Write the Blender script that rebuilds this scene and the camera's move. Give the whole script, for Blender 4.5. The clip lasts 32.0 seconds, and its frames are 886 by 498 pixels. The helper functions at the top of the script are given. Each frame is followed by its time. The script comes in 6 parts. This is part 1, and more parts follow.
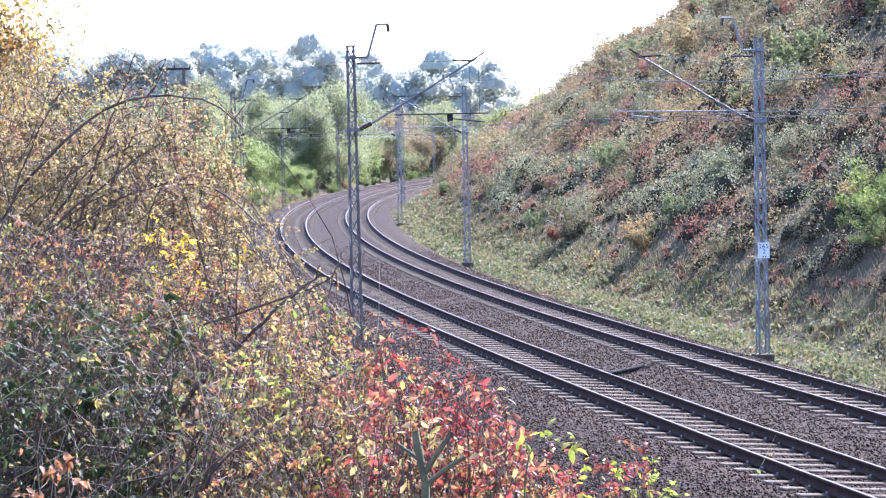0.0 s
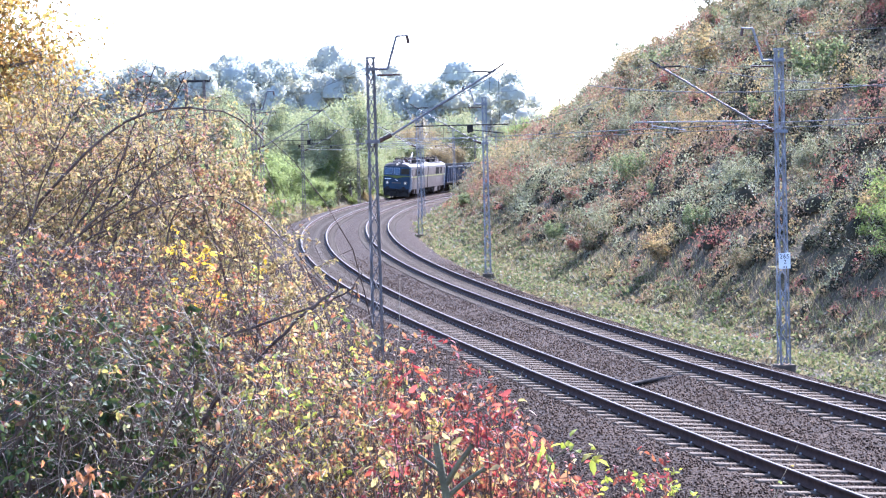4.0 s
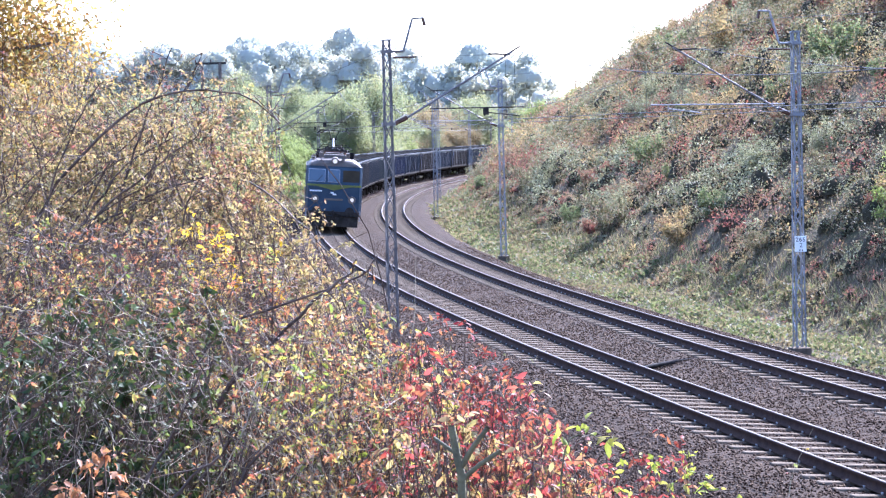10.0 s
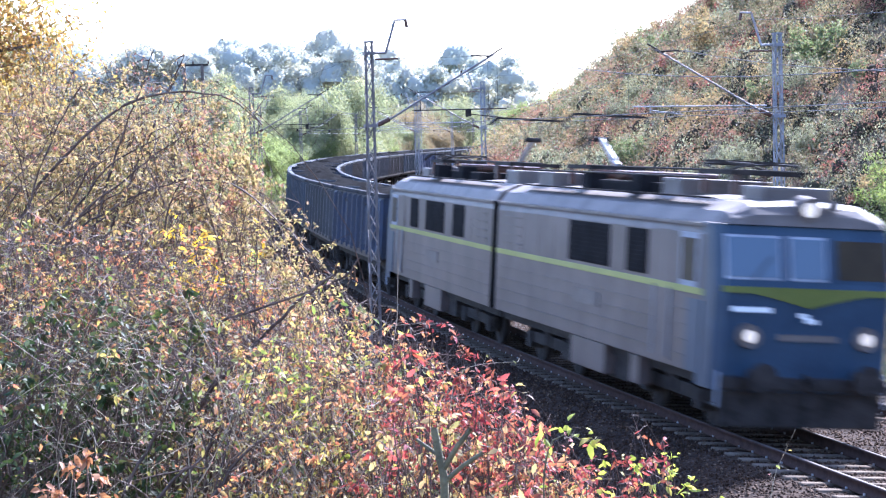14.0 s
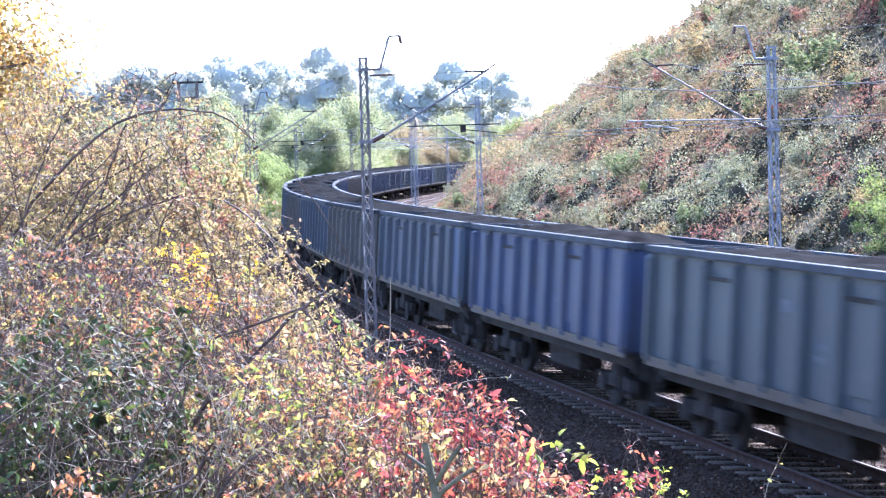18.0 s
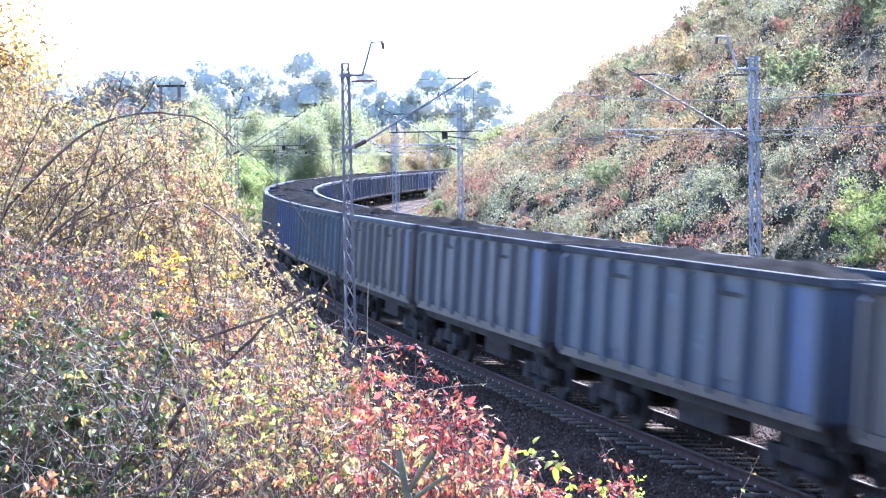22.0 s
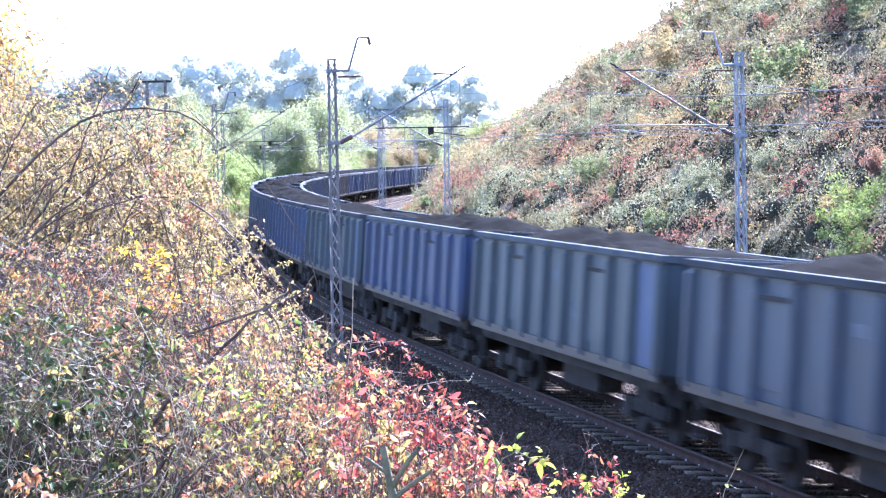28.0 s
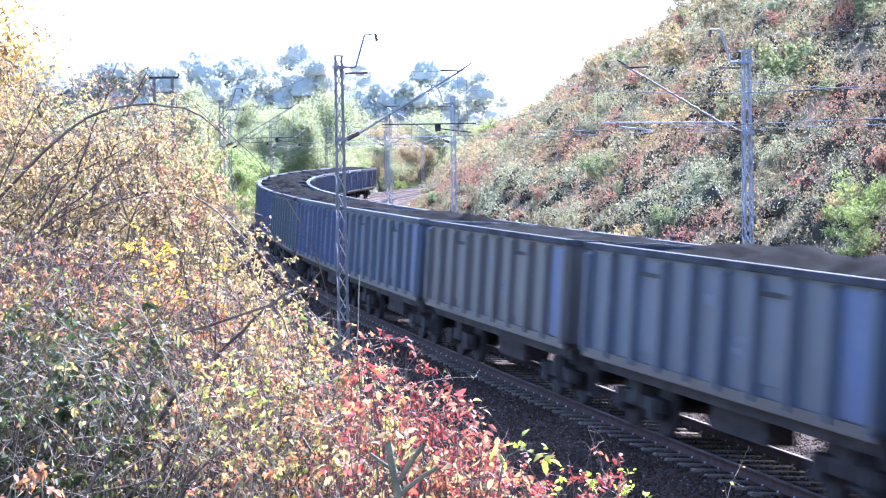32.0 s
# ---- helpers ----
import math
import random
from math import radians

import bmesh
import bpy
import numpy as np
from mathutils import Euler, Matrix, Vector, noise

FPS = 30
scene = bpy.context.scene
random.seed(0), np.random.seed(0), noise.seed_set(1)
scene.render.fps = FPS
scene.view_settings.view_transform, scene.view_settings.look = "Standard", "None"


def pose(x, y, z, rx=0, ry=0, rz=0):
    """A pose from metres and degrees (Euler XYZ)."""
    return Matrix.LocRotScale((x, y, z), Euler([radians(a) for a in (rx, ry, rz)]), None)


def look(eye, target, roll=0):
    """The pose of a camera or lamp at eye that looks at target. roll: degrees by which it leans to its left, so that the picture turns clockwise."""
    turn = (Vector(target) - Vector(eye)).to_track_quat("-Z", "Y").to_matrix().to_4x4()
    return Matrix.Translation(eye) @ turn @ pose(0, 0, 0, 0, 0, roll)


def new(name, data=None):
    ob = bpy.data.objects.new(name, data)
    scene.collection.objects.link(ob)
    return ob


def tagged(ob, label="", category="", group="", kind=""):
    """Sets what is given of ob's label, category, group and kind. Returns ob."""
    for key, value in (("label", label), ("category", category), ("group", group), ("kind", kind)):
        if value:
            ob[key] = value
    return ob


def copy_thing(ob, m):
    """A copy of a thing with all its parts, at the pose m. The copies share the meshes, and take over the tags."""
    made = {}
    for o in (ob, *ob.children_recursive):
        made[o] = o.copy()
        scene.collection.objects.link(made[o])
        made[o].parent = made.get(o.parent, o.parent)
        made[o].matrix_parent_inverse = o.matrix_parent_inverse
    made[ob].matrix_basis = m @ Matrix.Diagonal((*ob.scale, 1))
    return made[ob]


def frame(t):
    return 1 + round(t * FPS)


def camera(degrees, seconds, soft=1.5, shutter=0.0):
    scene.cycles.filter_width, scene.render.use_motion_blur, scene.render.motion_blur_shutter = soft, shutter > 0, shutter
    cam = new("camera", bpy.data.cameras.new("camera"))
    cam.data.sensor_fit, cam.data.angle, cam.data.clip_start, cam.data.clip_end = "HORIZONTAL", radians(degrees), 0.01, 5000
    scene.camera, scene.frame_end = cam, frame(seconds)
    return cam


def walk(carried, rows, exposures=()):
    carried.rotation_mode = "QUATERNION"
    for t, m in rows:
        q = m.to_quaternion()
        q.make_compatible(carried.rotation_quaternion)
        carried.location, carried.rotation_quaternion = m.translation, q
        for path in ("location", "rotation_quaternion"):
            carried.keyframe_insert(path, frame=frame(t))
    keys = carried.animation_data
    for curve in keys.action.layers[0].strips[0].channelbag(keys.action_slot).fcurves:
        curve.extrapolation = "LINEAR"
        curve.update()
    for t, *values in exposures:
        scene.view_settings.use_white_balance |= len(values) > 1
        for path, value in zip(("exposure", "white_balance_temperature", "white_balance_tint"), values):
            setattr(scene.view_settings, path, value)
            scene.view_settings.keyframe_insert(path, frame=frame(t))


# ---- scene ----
# Eye 5.1 m above the rails on the bank beside a double-track line; metres, degrees.
cam = camera(22.706, 32.0, soft=1.25, shutter=0.7)
EYE_Z = 5.1016


def held(sway, turn, tilt, lean):
    return pose(sway, 0, EYE_Z, 90 - tilt, 0, turn) @ pose(0, 0, 0, 0, 0, -lean)


# seconds, sideways sway, turn to the left, tilt down, lean
HELD = [
    (0, 0.0000, 0.001, 3.001, 1.254), (0.5, 0.0000, 0.020, 2.955, 1.172), (1, 0.0000, 0.105, 2.869, 1.311), (1.5, 0.0000, 0.157, 2.799, 1.304),
    (2, 0.0000, 0.218, 2.773, 1.242), (2.5, 0.0000, 0.269, 2.740, 1.232), (3, 0.0000, 0.364, 2.708, 1.371), (3.5, 0.0000, 0.465, 2.686, 1.418),
    (5.5, 0.0000, 0.632, 2.749, 1.499), (6, 0.0000, 0.712, 2.747, 1.478), (6.5, 0.0000, 0.789, 2.764, 1.357), (7, 0.0000, 0.832, 2.763, 1.355),
    (7.5, 0.0000, 0.758, 2.739, 1.234), (8, 0.0000, 0.736, 2.807, 1.153), (8.5, 0.0000, 0.755, 2.895, 1.166), (9, 0.0000, 0.808, 3.028, 1.233),
    (9.5, 0.0000, 0.879, 3.073, 1.370), (10, 0.0000, 0.941, 3.139, 1.368), (10.5, 0.0000, 0.941, 3.161, 1.368), (11, 0.0000, 0.876, 3.206, 1.375),
    (11.5, 0.0000, 0.823, 3.276, 1.502), (12, 0.0000, 0.789, 3.292, 1.563), (12.5, 0.0000, 0.786, 3.237, 1.479), (13, 0.0000, 0.738, 3.190, 1.508),
    (13.5, 0.0000, 0.622, 3.168, 1.369), (14, 0.0000, 0.485, 3.105, 1.376), (14.5, 0.0000, 0.398, 3.020, 1.366), (16.5, 0.0070, 0.365, 3.193, 1.770),
    (17, 0.0094, 0.579, 3.085, 1.778), (17.5, 0.0118, 0.661, 2.960, 1.708), (18, 0.0142, 0.375, 2.702, 1.760), (18.5, 0.0166, 0.161, 2.731, 1.778),
    (19, 0.0190, 0.165, 2.859, 1.920), (19.5, 0.0199, 0.262, 2.930, 1.926), (20, 0.0208, 0.315, 2.926, 1.707), (20.5, 0.0217, 0.239, 2.877, 1.597),
    (21, 0.0227, 0.138, 2.767, 1.516), (21.5, 0.0236, -0.035, 2.648, 1.381), (22, 0.0245, -0.131, 2.544, 1.084), (22.5, 0.0254, -0.235, 2.420, 1.180),
    (23, 0.0263, -0.313, 2.303, 1.186), (23.5, 0.0272, -0.333, 2.213, 1.087), (24, 0.0282, -0.428, 2.111, 1.022), (24.5, 0.0291, -0.500, 2.033, 0.959),
    (25, 0.0300, -0.537, 2.012, 0.935), (25.5, 0.0300, -0.573, 1.974, 0.972), (27.5, 0.0300, -0.523, 2.641, 1.096), (28, 0.0300, -0.479, 2.663, 1.088),
    (28.5, 0.0302, -0.476, 2.680, 1.116), (29, 0.0305, -0.490, 2.677, 0.981), (29.5, 0.0307, -0.533, 2.637, 0.969), (30, 0.0310, -0.472, 2.628, 0.830),
    (30.5, 0.0312, -0.420, 2.605, 0.824), (31, 0.0315, -0.355, 2.612, 0.955), (31.5, 0.0318, -0.321, 2.682, 1.086), (32, 0.0320, -0.305, 2.745, 0.956),
]
walk(cam, [(t, held(*r)) for t, *r in HELD],
     exposures=[(t, 2.17 + e, 5120 - 200 * e, 22) for t, e in ((0, 0), (3.5, 0.1), (6, 0.15), (12, 0.1), (14.5, 0.22), (17, 0.42), (19, 0.5), (22, 0.63), (25, 0.8), (28, 0.7), (32, 0.65))])

# ---- light ----
SUN_TURN, SUN_UP = 33.0, 40.0     # degrees to the right of straight ahead, and above the horizon
world = bpy.data.worlds.new("world")
scene.world = world
world.use_nodes = True
wn = world.node_tree.nodes
sky = wn.new("ShaderNodeTexSky")
sky.sky_type, sky.sun_disc = "NISHITA", False
sky.sun_elevation, sky.sun_rotation = radians(SUN_UP), radians(SUN_TURN)
sky.air_density, sky.dust_density = 1.0, 1.5
wn["Background"].inputs["Strength"].default_value = 0.125
world.node_tree.links.new(sky.outputs[0], wn["Background"].inputs["Color"])
sun = new("sun", bpy.data.lights.new("sun", "SUN"))
sun.data.energy, sun.data.angle, sun.data.color = 5.0, radians(0.6), (1.0, 0.95, 0.87)
SUN_DIR = Vector((math.sin(radians(SUN_TURN)) * math.cos(radians(SUN_UP)),
                  math.cos(radians(SUN_TURN)) * math.cos(radians(SUN_UP)), math.sin(radians(SUN_UP))))
sun.matrix_world = look(SUN_DIR * 200, (0, 0, 0))

# ---- the line's plan ----
GRADE, CANT, TRACK_2 = -0.00243, 0.0742, 4.07
KNOTS = np.linspace(0, 260, 9)
BENDS = [-0.00052, -0.0012, -0.00171, -0.00172, -0.00144, -0.00165, -0.0016, -0.00131, -0.00115]
S = np.arange(-420.0, 1000.5, 1.0)
bend = np.interp(S, KNOTS, BENDS)
H_ = np.concatenate([[0], np.cumsum((bend[1:] + bend[:-1]) / 2)])
H_ += 1.8199 - np.interp(-10, S, H_)
mid = (H_[1:] + H_[:-1]) / 2
PX = np.concatenate([[0], np.cumsum(np.cos(mid))])
PY = np.concatenate([[0], np.cumsum(np.sin(mid))])
PX += 14.396 - np.interp(-10, S, PX)
PY += -2.640 - np.interp(-10, S, PY)


def bed(s):
    return GRADE * np.clip(s, -420, 700)


def at(s, o, z=0.0):
    """Place beside the line: s metres along, o to the right of track 1's middle, z above its rails."""
    h = np.interp(s, S, H_)
    return np.stack(np.broadcast_arrays(np.interp(s, S, PX) + np.sin(h) * o, np.interp(s, S, PY) - np.cos(h) * o, bed(s) + z), -1)


def tilt(o):
    """Height of the rails' plane: each track leans into the bend."""
    return np.where(o < 2.0, 0.056 - CANT * o, -0.056 - CANT * (o - TRACK_2))


def smooth(a, b, x):
    t = np.clip((x - a) / (b - a), 0, 1)
    return t * t * (3 - 2 * t)


def along(x, y):
    """The station and the offset of places in plan, from the nearest point of the line."""
    x, y = np.asarray(x, float).ravel(), np.asarray(y, float).ravel()
    s_out, o_out = np.empty_like(x), np.empty_like(x)
    keep = slice(300, None, 2)
    for i in range(0, len(x), 4000):
        d = (x[i:i + 4000, None] - PX[None, keep]) ** 2 + (y[i:i + 4000, None] - PY[None, keep]) ** 2
        j = d.argmin(1) * 2 + 300
        h = H_[j]
        dx, dy = x[i:i + 4000] - PX[j], y[i:i + 4000] - PY[j]
        s_out[i:i + 4000] = S[j] + dx * np.cos(h) + dy * np.sin(h)
        o_out[i:i + 4000] = dx * np.sin(h) - dy * np.cos(h)
    return s_out, o_out


def lumps(x, y, k, seed):
    """Cheap smooth unevenness, -1 to 1."""
    r = np.random.RandomState(seed)
    out = 0
    for i in range(5):
        a, p = r.uniform(0, 6.28, 2)
        f = k * r.uniform(0.5, 1.6)
        out = out + np.sin((x * np.cos(a) + y * np.sin(a)) * f + p)
    return out / 5


CREST_S = [-60, 30, 60, 100, 150, 180, 200, 230, 260, 330, 420]
CREST_Z = [13, 13, 13, 13.8, 14.5, 10.6, 7.0, 4.6, 4.5, 4.8, 5.5]
BANK = 0.74      # rise of the bank for each metre out


def rise(s, o):
    """Height of the ground over the rails, by station and offset."""
    crest = np.interp(s, CREST_S, CREST_Z)
    toe = np.interp(s, [110, 190], [9.2, 7.7])
    right = -0.75 + np.clip(o - toe, 0, None) * np.interp(s, [110, 160, 180, 220], [BANK, 0.72, 0.71, 0.62])
    right = np.where(right > crest, crest + (right - crest) * 0.12, right)
    right = np.minimum(right, crest + 8)
    bank = np.interp(s, [20, 60, 110], [3.4, 1.6, 0.9])
    left = -0.85 + (bank + 0.85) * smooth(5.5, 13.0, -o) + np.clip(-o - 14, 0, 200) * 0.015
    z = np.where(o > 7.5, right, np.where(o < -3.6, left, -0.85))
    return z


def ground_z(x, y):
    x, y = np.asarray(x, float), np.asarray(y, float)
    s, o = along(x, y)
    z = rise(s, o) + bed(s)
    free = np.clip((np.abs(o - 2) - 6.5) / 3, 0, 1)
    z = z + free * (0.22 * lumps(x.ravel(), y.ravel(), 0.8, 3) + 0.45 * lumps(x.ravel(), y.ravel(), 0.25, 4))
    far = np.hypot(x.ravel(), y.ravel() - 100)
    z = z + smooth(260, 900, far) * (3 + 3 * lumps(x.ravel(), y.ravel(), 0.004, 5)) * (o < 6)
    return z.reshape(x.shape)


# ---- builders ----
def part(name, bm, material, parent=None, label=""):
    me = bpy.data.meshes.new(name)
    bm.to_mesh(me)
    bm.free()
    me.materials.append(material)
    ob = new(name, me)
    if parent:
        ob.parent = parent
    if label:
        ob["label"] = label
    return ob


def piece(name, me, parent, m=None):
    ob = new(name, me)
    ob.parent = parent
    if m is not None:
        ob.matrix_basis = m
    return ob


def raw(name, verts, faces, material, parent=None, shade=False):
    """A mesh from arrays: verts (n, 3), faces (m, k)."""
    verts, faces = np.asarray(verts, np.float32), np.asarray(faces, np.int32)
    me = bpy.data.meshes.new(name)
    k = faces.shape[1]
    me.vertices.add(len(verts))
    me.vertices.foreach_set("co", verts.ravel())
    me.loops.add(faces.size)
    me.loops.foreach_set("vertex_index", faces.ravel())
    me.polygons.add(len(faces))
    me.polygons.foreach_set("loop_start", np.arange(0, faces.size, k, dtype=np.int32))
    if shade:
        me.polygons.foreach_set("use_smooth", np.ones(len(faces), bool))
    me.update(calc_edges=True)
    me.materials.append(material)
    ob = new(name, me)
    if parent:
        ob.parent = parent
    return ob


def box(bm, x0, x1, y0, y1, z0, z1, soft=0.0):
    made = bmesh.ops.create_cube(bm, size=1.0, matrix=Matrix.Translation(((x0 + x1) / 2, (y0 + y1) / 2, (z0 + z1) / 2))
                                 @ Matrix.Diagonal((x1 - x0, y1 - y0, z1 - z0, 1)))
    if soft:
        edges = list({e for v in made["verts"] for e in v.link_edges})
        bmesh.ops.bevel(bm, geom=edges, offset=soft, segments=2, affect="EDGES", profile=0.6)
    return bm


def boxes(*rows, soft=0.0):
    bm = bmesh.new()
    for r in rows:
        box(bm, *r, soft=soft)
    return bm


def rod(bm, a, b, r, r2=None, n=8):
    a, b = Vector(a), Vector(b)
    d = b - a
    m = Matrix.Translation((a + b) / 2) @ d.to_track_quat("Z", "Y").to_matrix().to_4x4()
    bmesh.ops.create_cone(bm, cap_ends=True, segments=n, radius1=r, radius2=r if r2 is None else r2, depth=d.length, matrix=m)
    return bm


def rods(*rows, n=8):
    bm = bmesh.new()
    for r in rows:
        rod(bm, *r, n=n)
    return bm


def prism(outline, x0, x1, bm=None):
    """A y-z outline drawn out from x0 to x1."""
    bm = bm or bmesh.new()
    a = [bm.verts.new((x0, y, z)) for y, z in outline]
    b = [bm.verts.new((x1, y, z)) for y, z in outline]
    n = len(outline)
    for i in range(n):
        bm.faces.new((a[i], a[(i + 1) % n], b[(i + 1) % n], b[i]))
    bm.faces.new(a[::-1])
    bm.faces.new(b)
    bmesh.ops.recalc_face_normals(bm, faces=bm.faces)
    return bm


def thing(name, label, category, group="", kind="", m=None):
    ob = new(name)
    ob.empty_display_size = 0.2
    if m is not None:
        ob.matrix_basis = m
    return tagged(ob, label, category, group, kind)


def tubes(paths, n=5):
    """Tapered tubes round polylines; paths: (points, radii). Gives verts and quads."""
    vs, fs, base = [], [], 0
    ring = np.arange(n) * 2 * np.pi / n
    for pts, rad in paths:
        pts, rad = np.asarray(pts, float), np.asarray(rad, float)
        d = np.gradient(pts, axis=0)
        d /= np.linalg.norm(d, axis=1, keepdims=True) + 1e-9
        ref = np.where(np.abs(d[:, 2:3]) > 0.9, [[1.0, 0, 0]], [[0, 0, 1.0]])
        u = np.cross(d, ref)
        u /= np.linalg.norm(u, axis=1, keepdims=True) + 1e-9
        w = np.cross(d, u)
        v = pts[:, None] + rad[:, None, None] * (u[:, None] * np.cos(ring)[None, :, None] + w[:, None] * np.sin(ring)[None, :, None])
        k = len(pts)
        vs.append(v.reshape(-1, 3))
        i = np.arange(k - 1)[:, None] * n + np.arange(n)[None]
        j = np.arange(k - 1)[:, None] * n + (np.arange(n)[None] + 1) % n
        fs.append(np.stack([i, j, j + n, i + n], -1).reshape(-1, 4) + base)
        base += k * n
    return np.concatenate(vs), np.concatenate(fs)


def leaf_curl(at_, size, rng, long=2.0, way=None):
    """Larger curled leaves with a midrib fold, for shrubs close by, pointing along way. Gives verts and triangles."""
    at_ = np.asarray(at_, float)
    n = len(at_)
    size = np.broadcast_to(size, n) * rng.uniform(0.55, 1.25, n)
    d = rng.normal(size=(n, 3)) * (1, 1, 0.6)
    d[:, 2] -= 0.45
    if way is not None:
        d = d * 0.4 + way
    d /= np.linalg.norm(d, axis=1, keepdims=True)
    r = rng.normal(size=(n, 3)) * 0.7
    r[:, 2] += 0.7
    side = np.cross(d, r)
    side /= np.linalg.norm(side, axis=1, keepdims=True) + 1e-9
    nor = np.cross(side, d)
    L, W = (size * long)[:, None], (size / 2)[:, None]
    curl, fold = rng.uniform(0.05, 0.5, n)[:, None], rng.uniform(0.1, 0.6, n)[:, None]

    def pt(t, w):
        return at_ + d * L * t - nor * L * curl * t * t + side * W * w + nor * W * fold * abs(w)
    v = np.stack([pt(0, 0), pt(0.3, -0.85), pt(0.3, 0), pt(0.3, 0.85), pt(0.68, -0.72), pt(0.68, 0), pt(0.68, 0.72), pt(1, 0)], 1).reshape(-1, 3)
    b = np.arange(n)[:, None, None] * 8
    f = b + np.array([(0, 2, 1), (0, 3, 2), (1, 2, 5), (1, 5, 4), (2, 3, 6), (2, 6, 5), (4, 5, 7), (5, 6, 7)])[None]
    return v, f.reshape(-1, 3)


def leaf_cloud(at_, size, rng, long=1.9, up=0.35, way=None, face=None):
    """Folded pointed leaves at the given places, pointing along way or turned to face. Gives verts and triangles."""
    at_ = np.asarray(at_, float)
    n = len(at_)
    size = np.broadcast_to(size, n) * rng.uniform(0.6, 1.25, n)
    d = rng.normal(size=(n, 3))
    d[:, 2] -= 0.3
    if way is not None:
        d = d * 0.4 + way
    d /= np.linalg.norm(d, axis=1, keepdims=True)
    r = rng.normal(size=(n, 3))
    r[:, 2] += up
    if face is not None:
        r = r * 0.45 + face * 1.3
    side = np.cross(d, r)
    side /= np.linalg.norm(side, axis=1, keepdims=True) + 1e-9
    nor = np.cross(side, d)
    L, W = (size * long / 2)[:, None], (size / 2)[:, None]
    v = np.stack([at_ - d * L, at_ + side * W * 0.9 + nor * W * 0.35 - d * L * 0.1, at_ + d * L - nor * L * 0.15,
                  at_ - side * W * 0.9 + nor * W * 0.35 - d * L * 0.1], 1).reshape(-1, 3)
    b = np.arange(n)[:, None] * 4
    f = np.stack([b + [0, 1, 2], b + [0, 2, 3]], 1).reshape(-1, 3)
    return v, f


def along_shoots(shoots, n, rng, bare=0.35):
    """Places on shoots and the ways that leaves point there: crowded on some shoots, none on the bare ones."""
    k = len(shoots)
    w = rng.exponential(1.0, k) * (rng.uniform(0, 1, k) > bare) + 1e-6
    i = rng.choice(k, n, p=w / w.sum())
    m = max(len(q) for q in shoots)
    pts = np.stack([np.concatenate([q, np.repeat(q[-1:], m - len(q), 0)]) for q in shoots])
    last = np.array([len(q) - 1 for q in shoots])[i]
    u = last * (1 - rng.uniform(0, 1, n) ** 1.4 * 0.9)
    j = np.minimum(u.astype(int), last - 1)
    a, b = pts[i, j], pts[i, j + 1]
    t = (b - a) / (np.linalg.norm(b - a, axis=1, keepdims=True) + 1e-9)
    r = rng.normal(size=(n, 3))
    r -= t * (r * t).sum(1, keepdims=True)
    r /= np.linalg.norm(r, axis=1, keepdims=True)
    return a + (b - a) * (u - j)[:, None], t * 0.45 + r * 0.8 + (0, 0, -0.35)


def domes(c, rad, tall, rng, rings=4, around=8):
    """Rough low-poly domes for the dense inside of bushes. Gives verts and triangles."""
    la, lo = np.linspace(0.12, 1.75, rings), np.arange(around) * 2 * np.pi / around
    unit = np.stack([np.sin(la)[:, None] * np.cos(lo), np.sin(la)[:, None] * np.sin(lo), np.cos(la)[:, None] + 0 * lo], -1).reshape(-1, 3)
    n, k = len(c), rings * around
    v = c[:, None] + unit[None] * np.stack([rad, rad, rad * tall], 1)[:, None] * rng.uniform(0.75, 1.15, (n, k, 1))
    q = np.arange(rings - 1)[:, None] * around + np.arange(around)[None]
    q2 = np.arange(rings - 1)[:, None] * around + (np.arange(around)[None] + 1) % around
    tri = np.concatenate([np.stack([q, q + around, q2 + around], -1).reshape(-1, 3), np.stack([q, q2 + around, q2], -1).reshape(-1, 3),
                          [(0, i, i + 1) for i in range(1, around - 1)]])
    return v.reshape(-1, 3), (np.arange(n)[:, None, None] * k + tri[None]).reshape(-1, 3)


def both(a, b):
    return np.concatenate([a[0], b[0]]), np.concatenate([a[1], b[1] + len(a[0])])


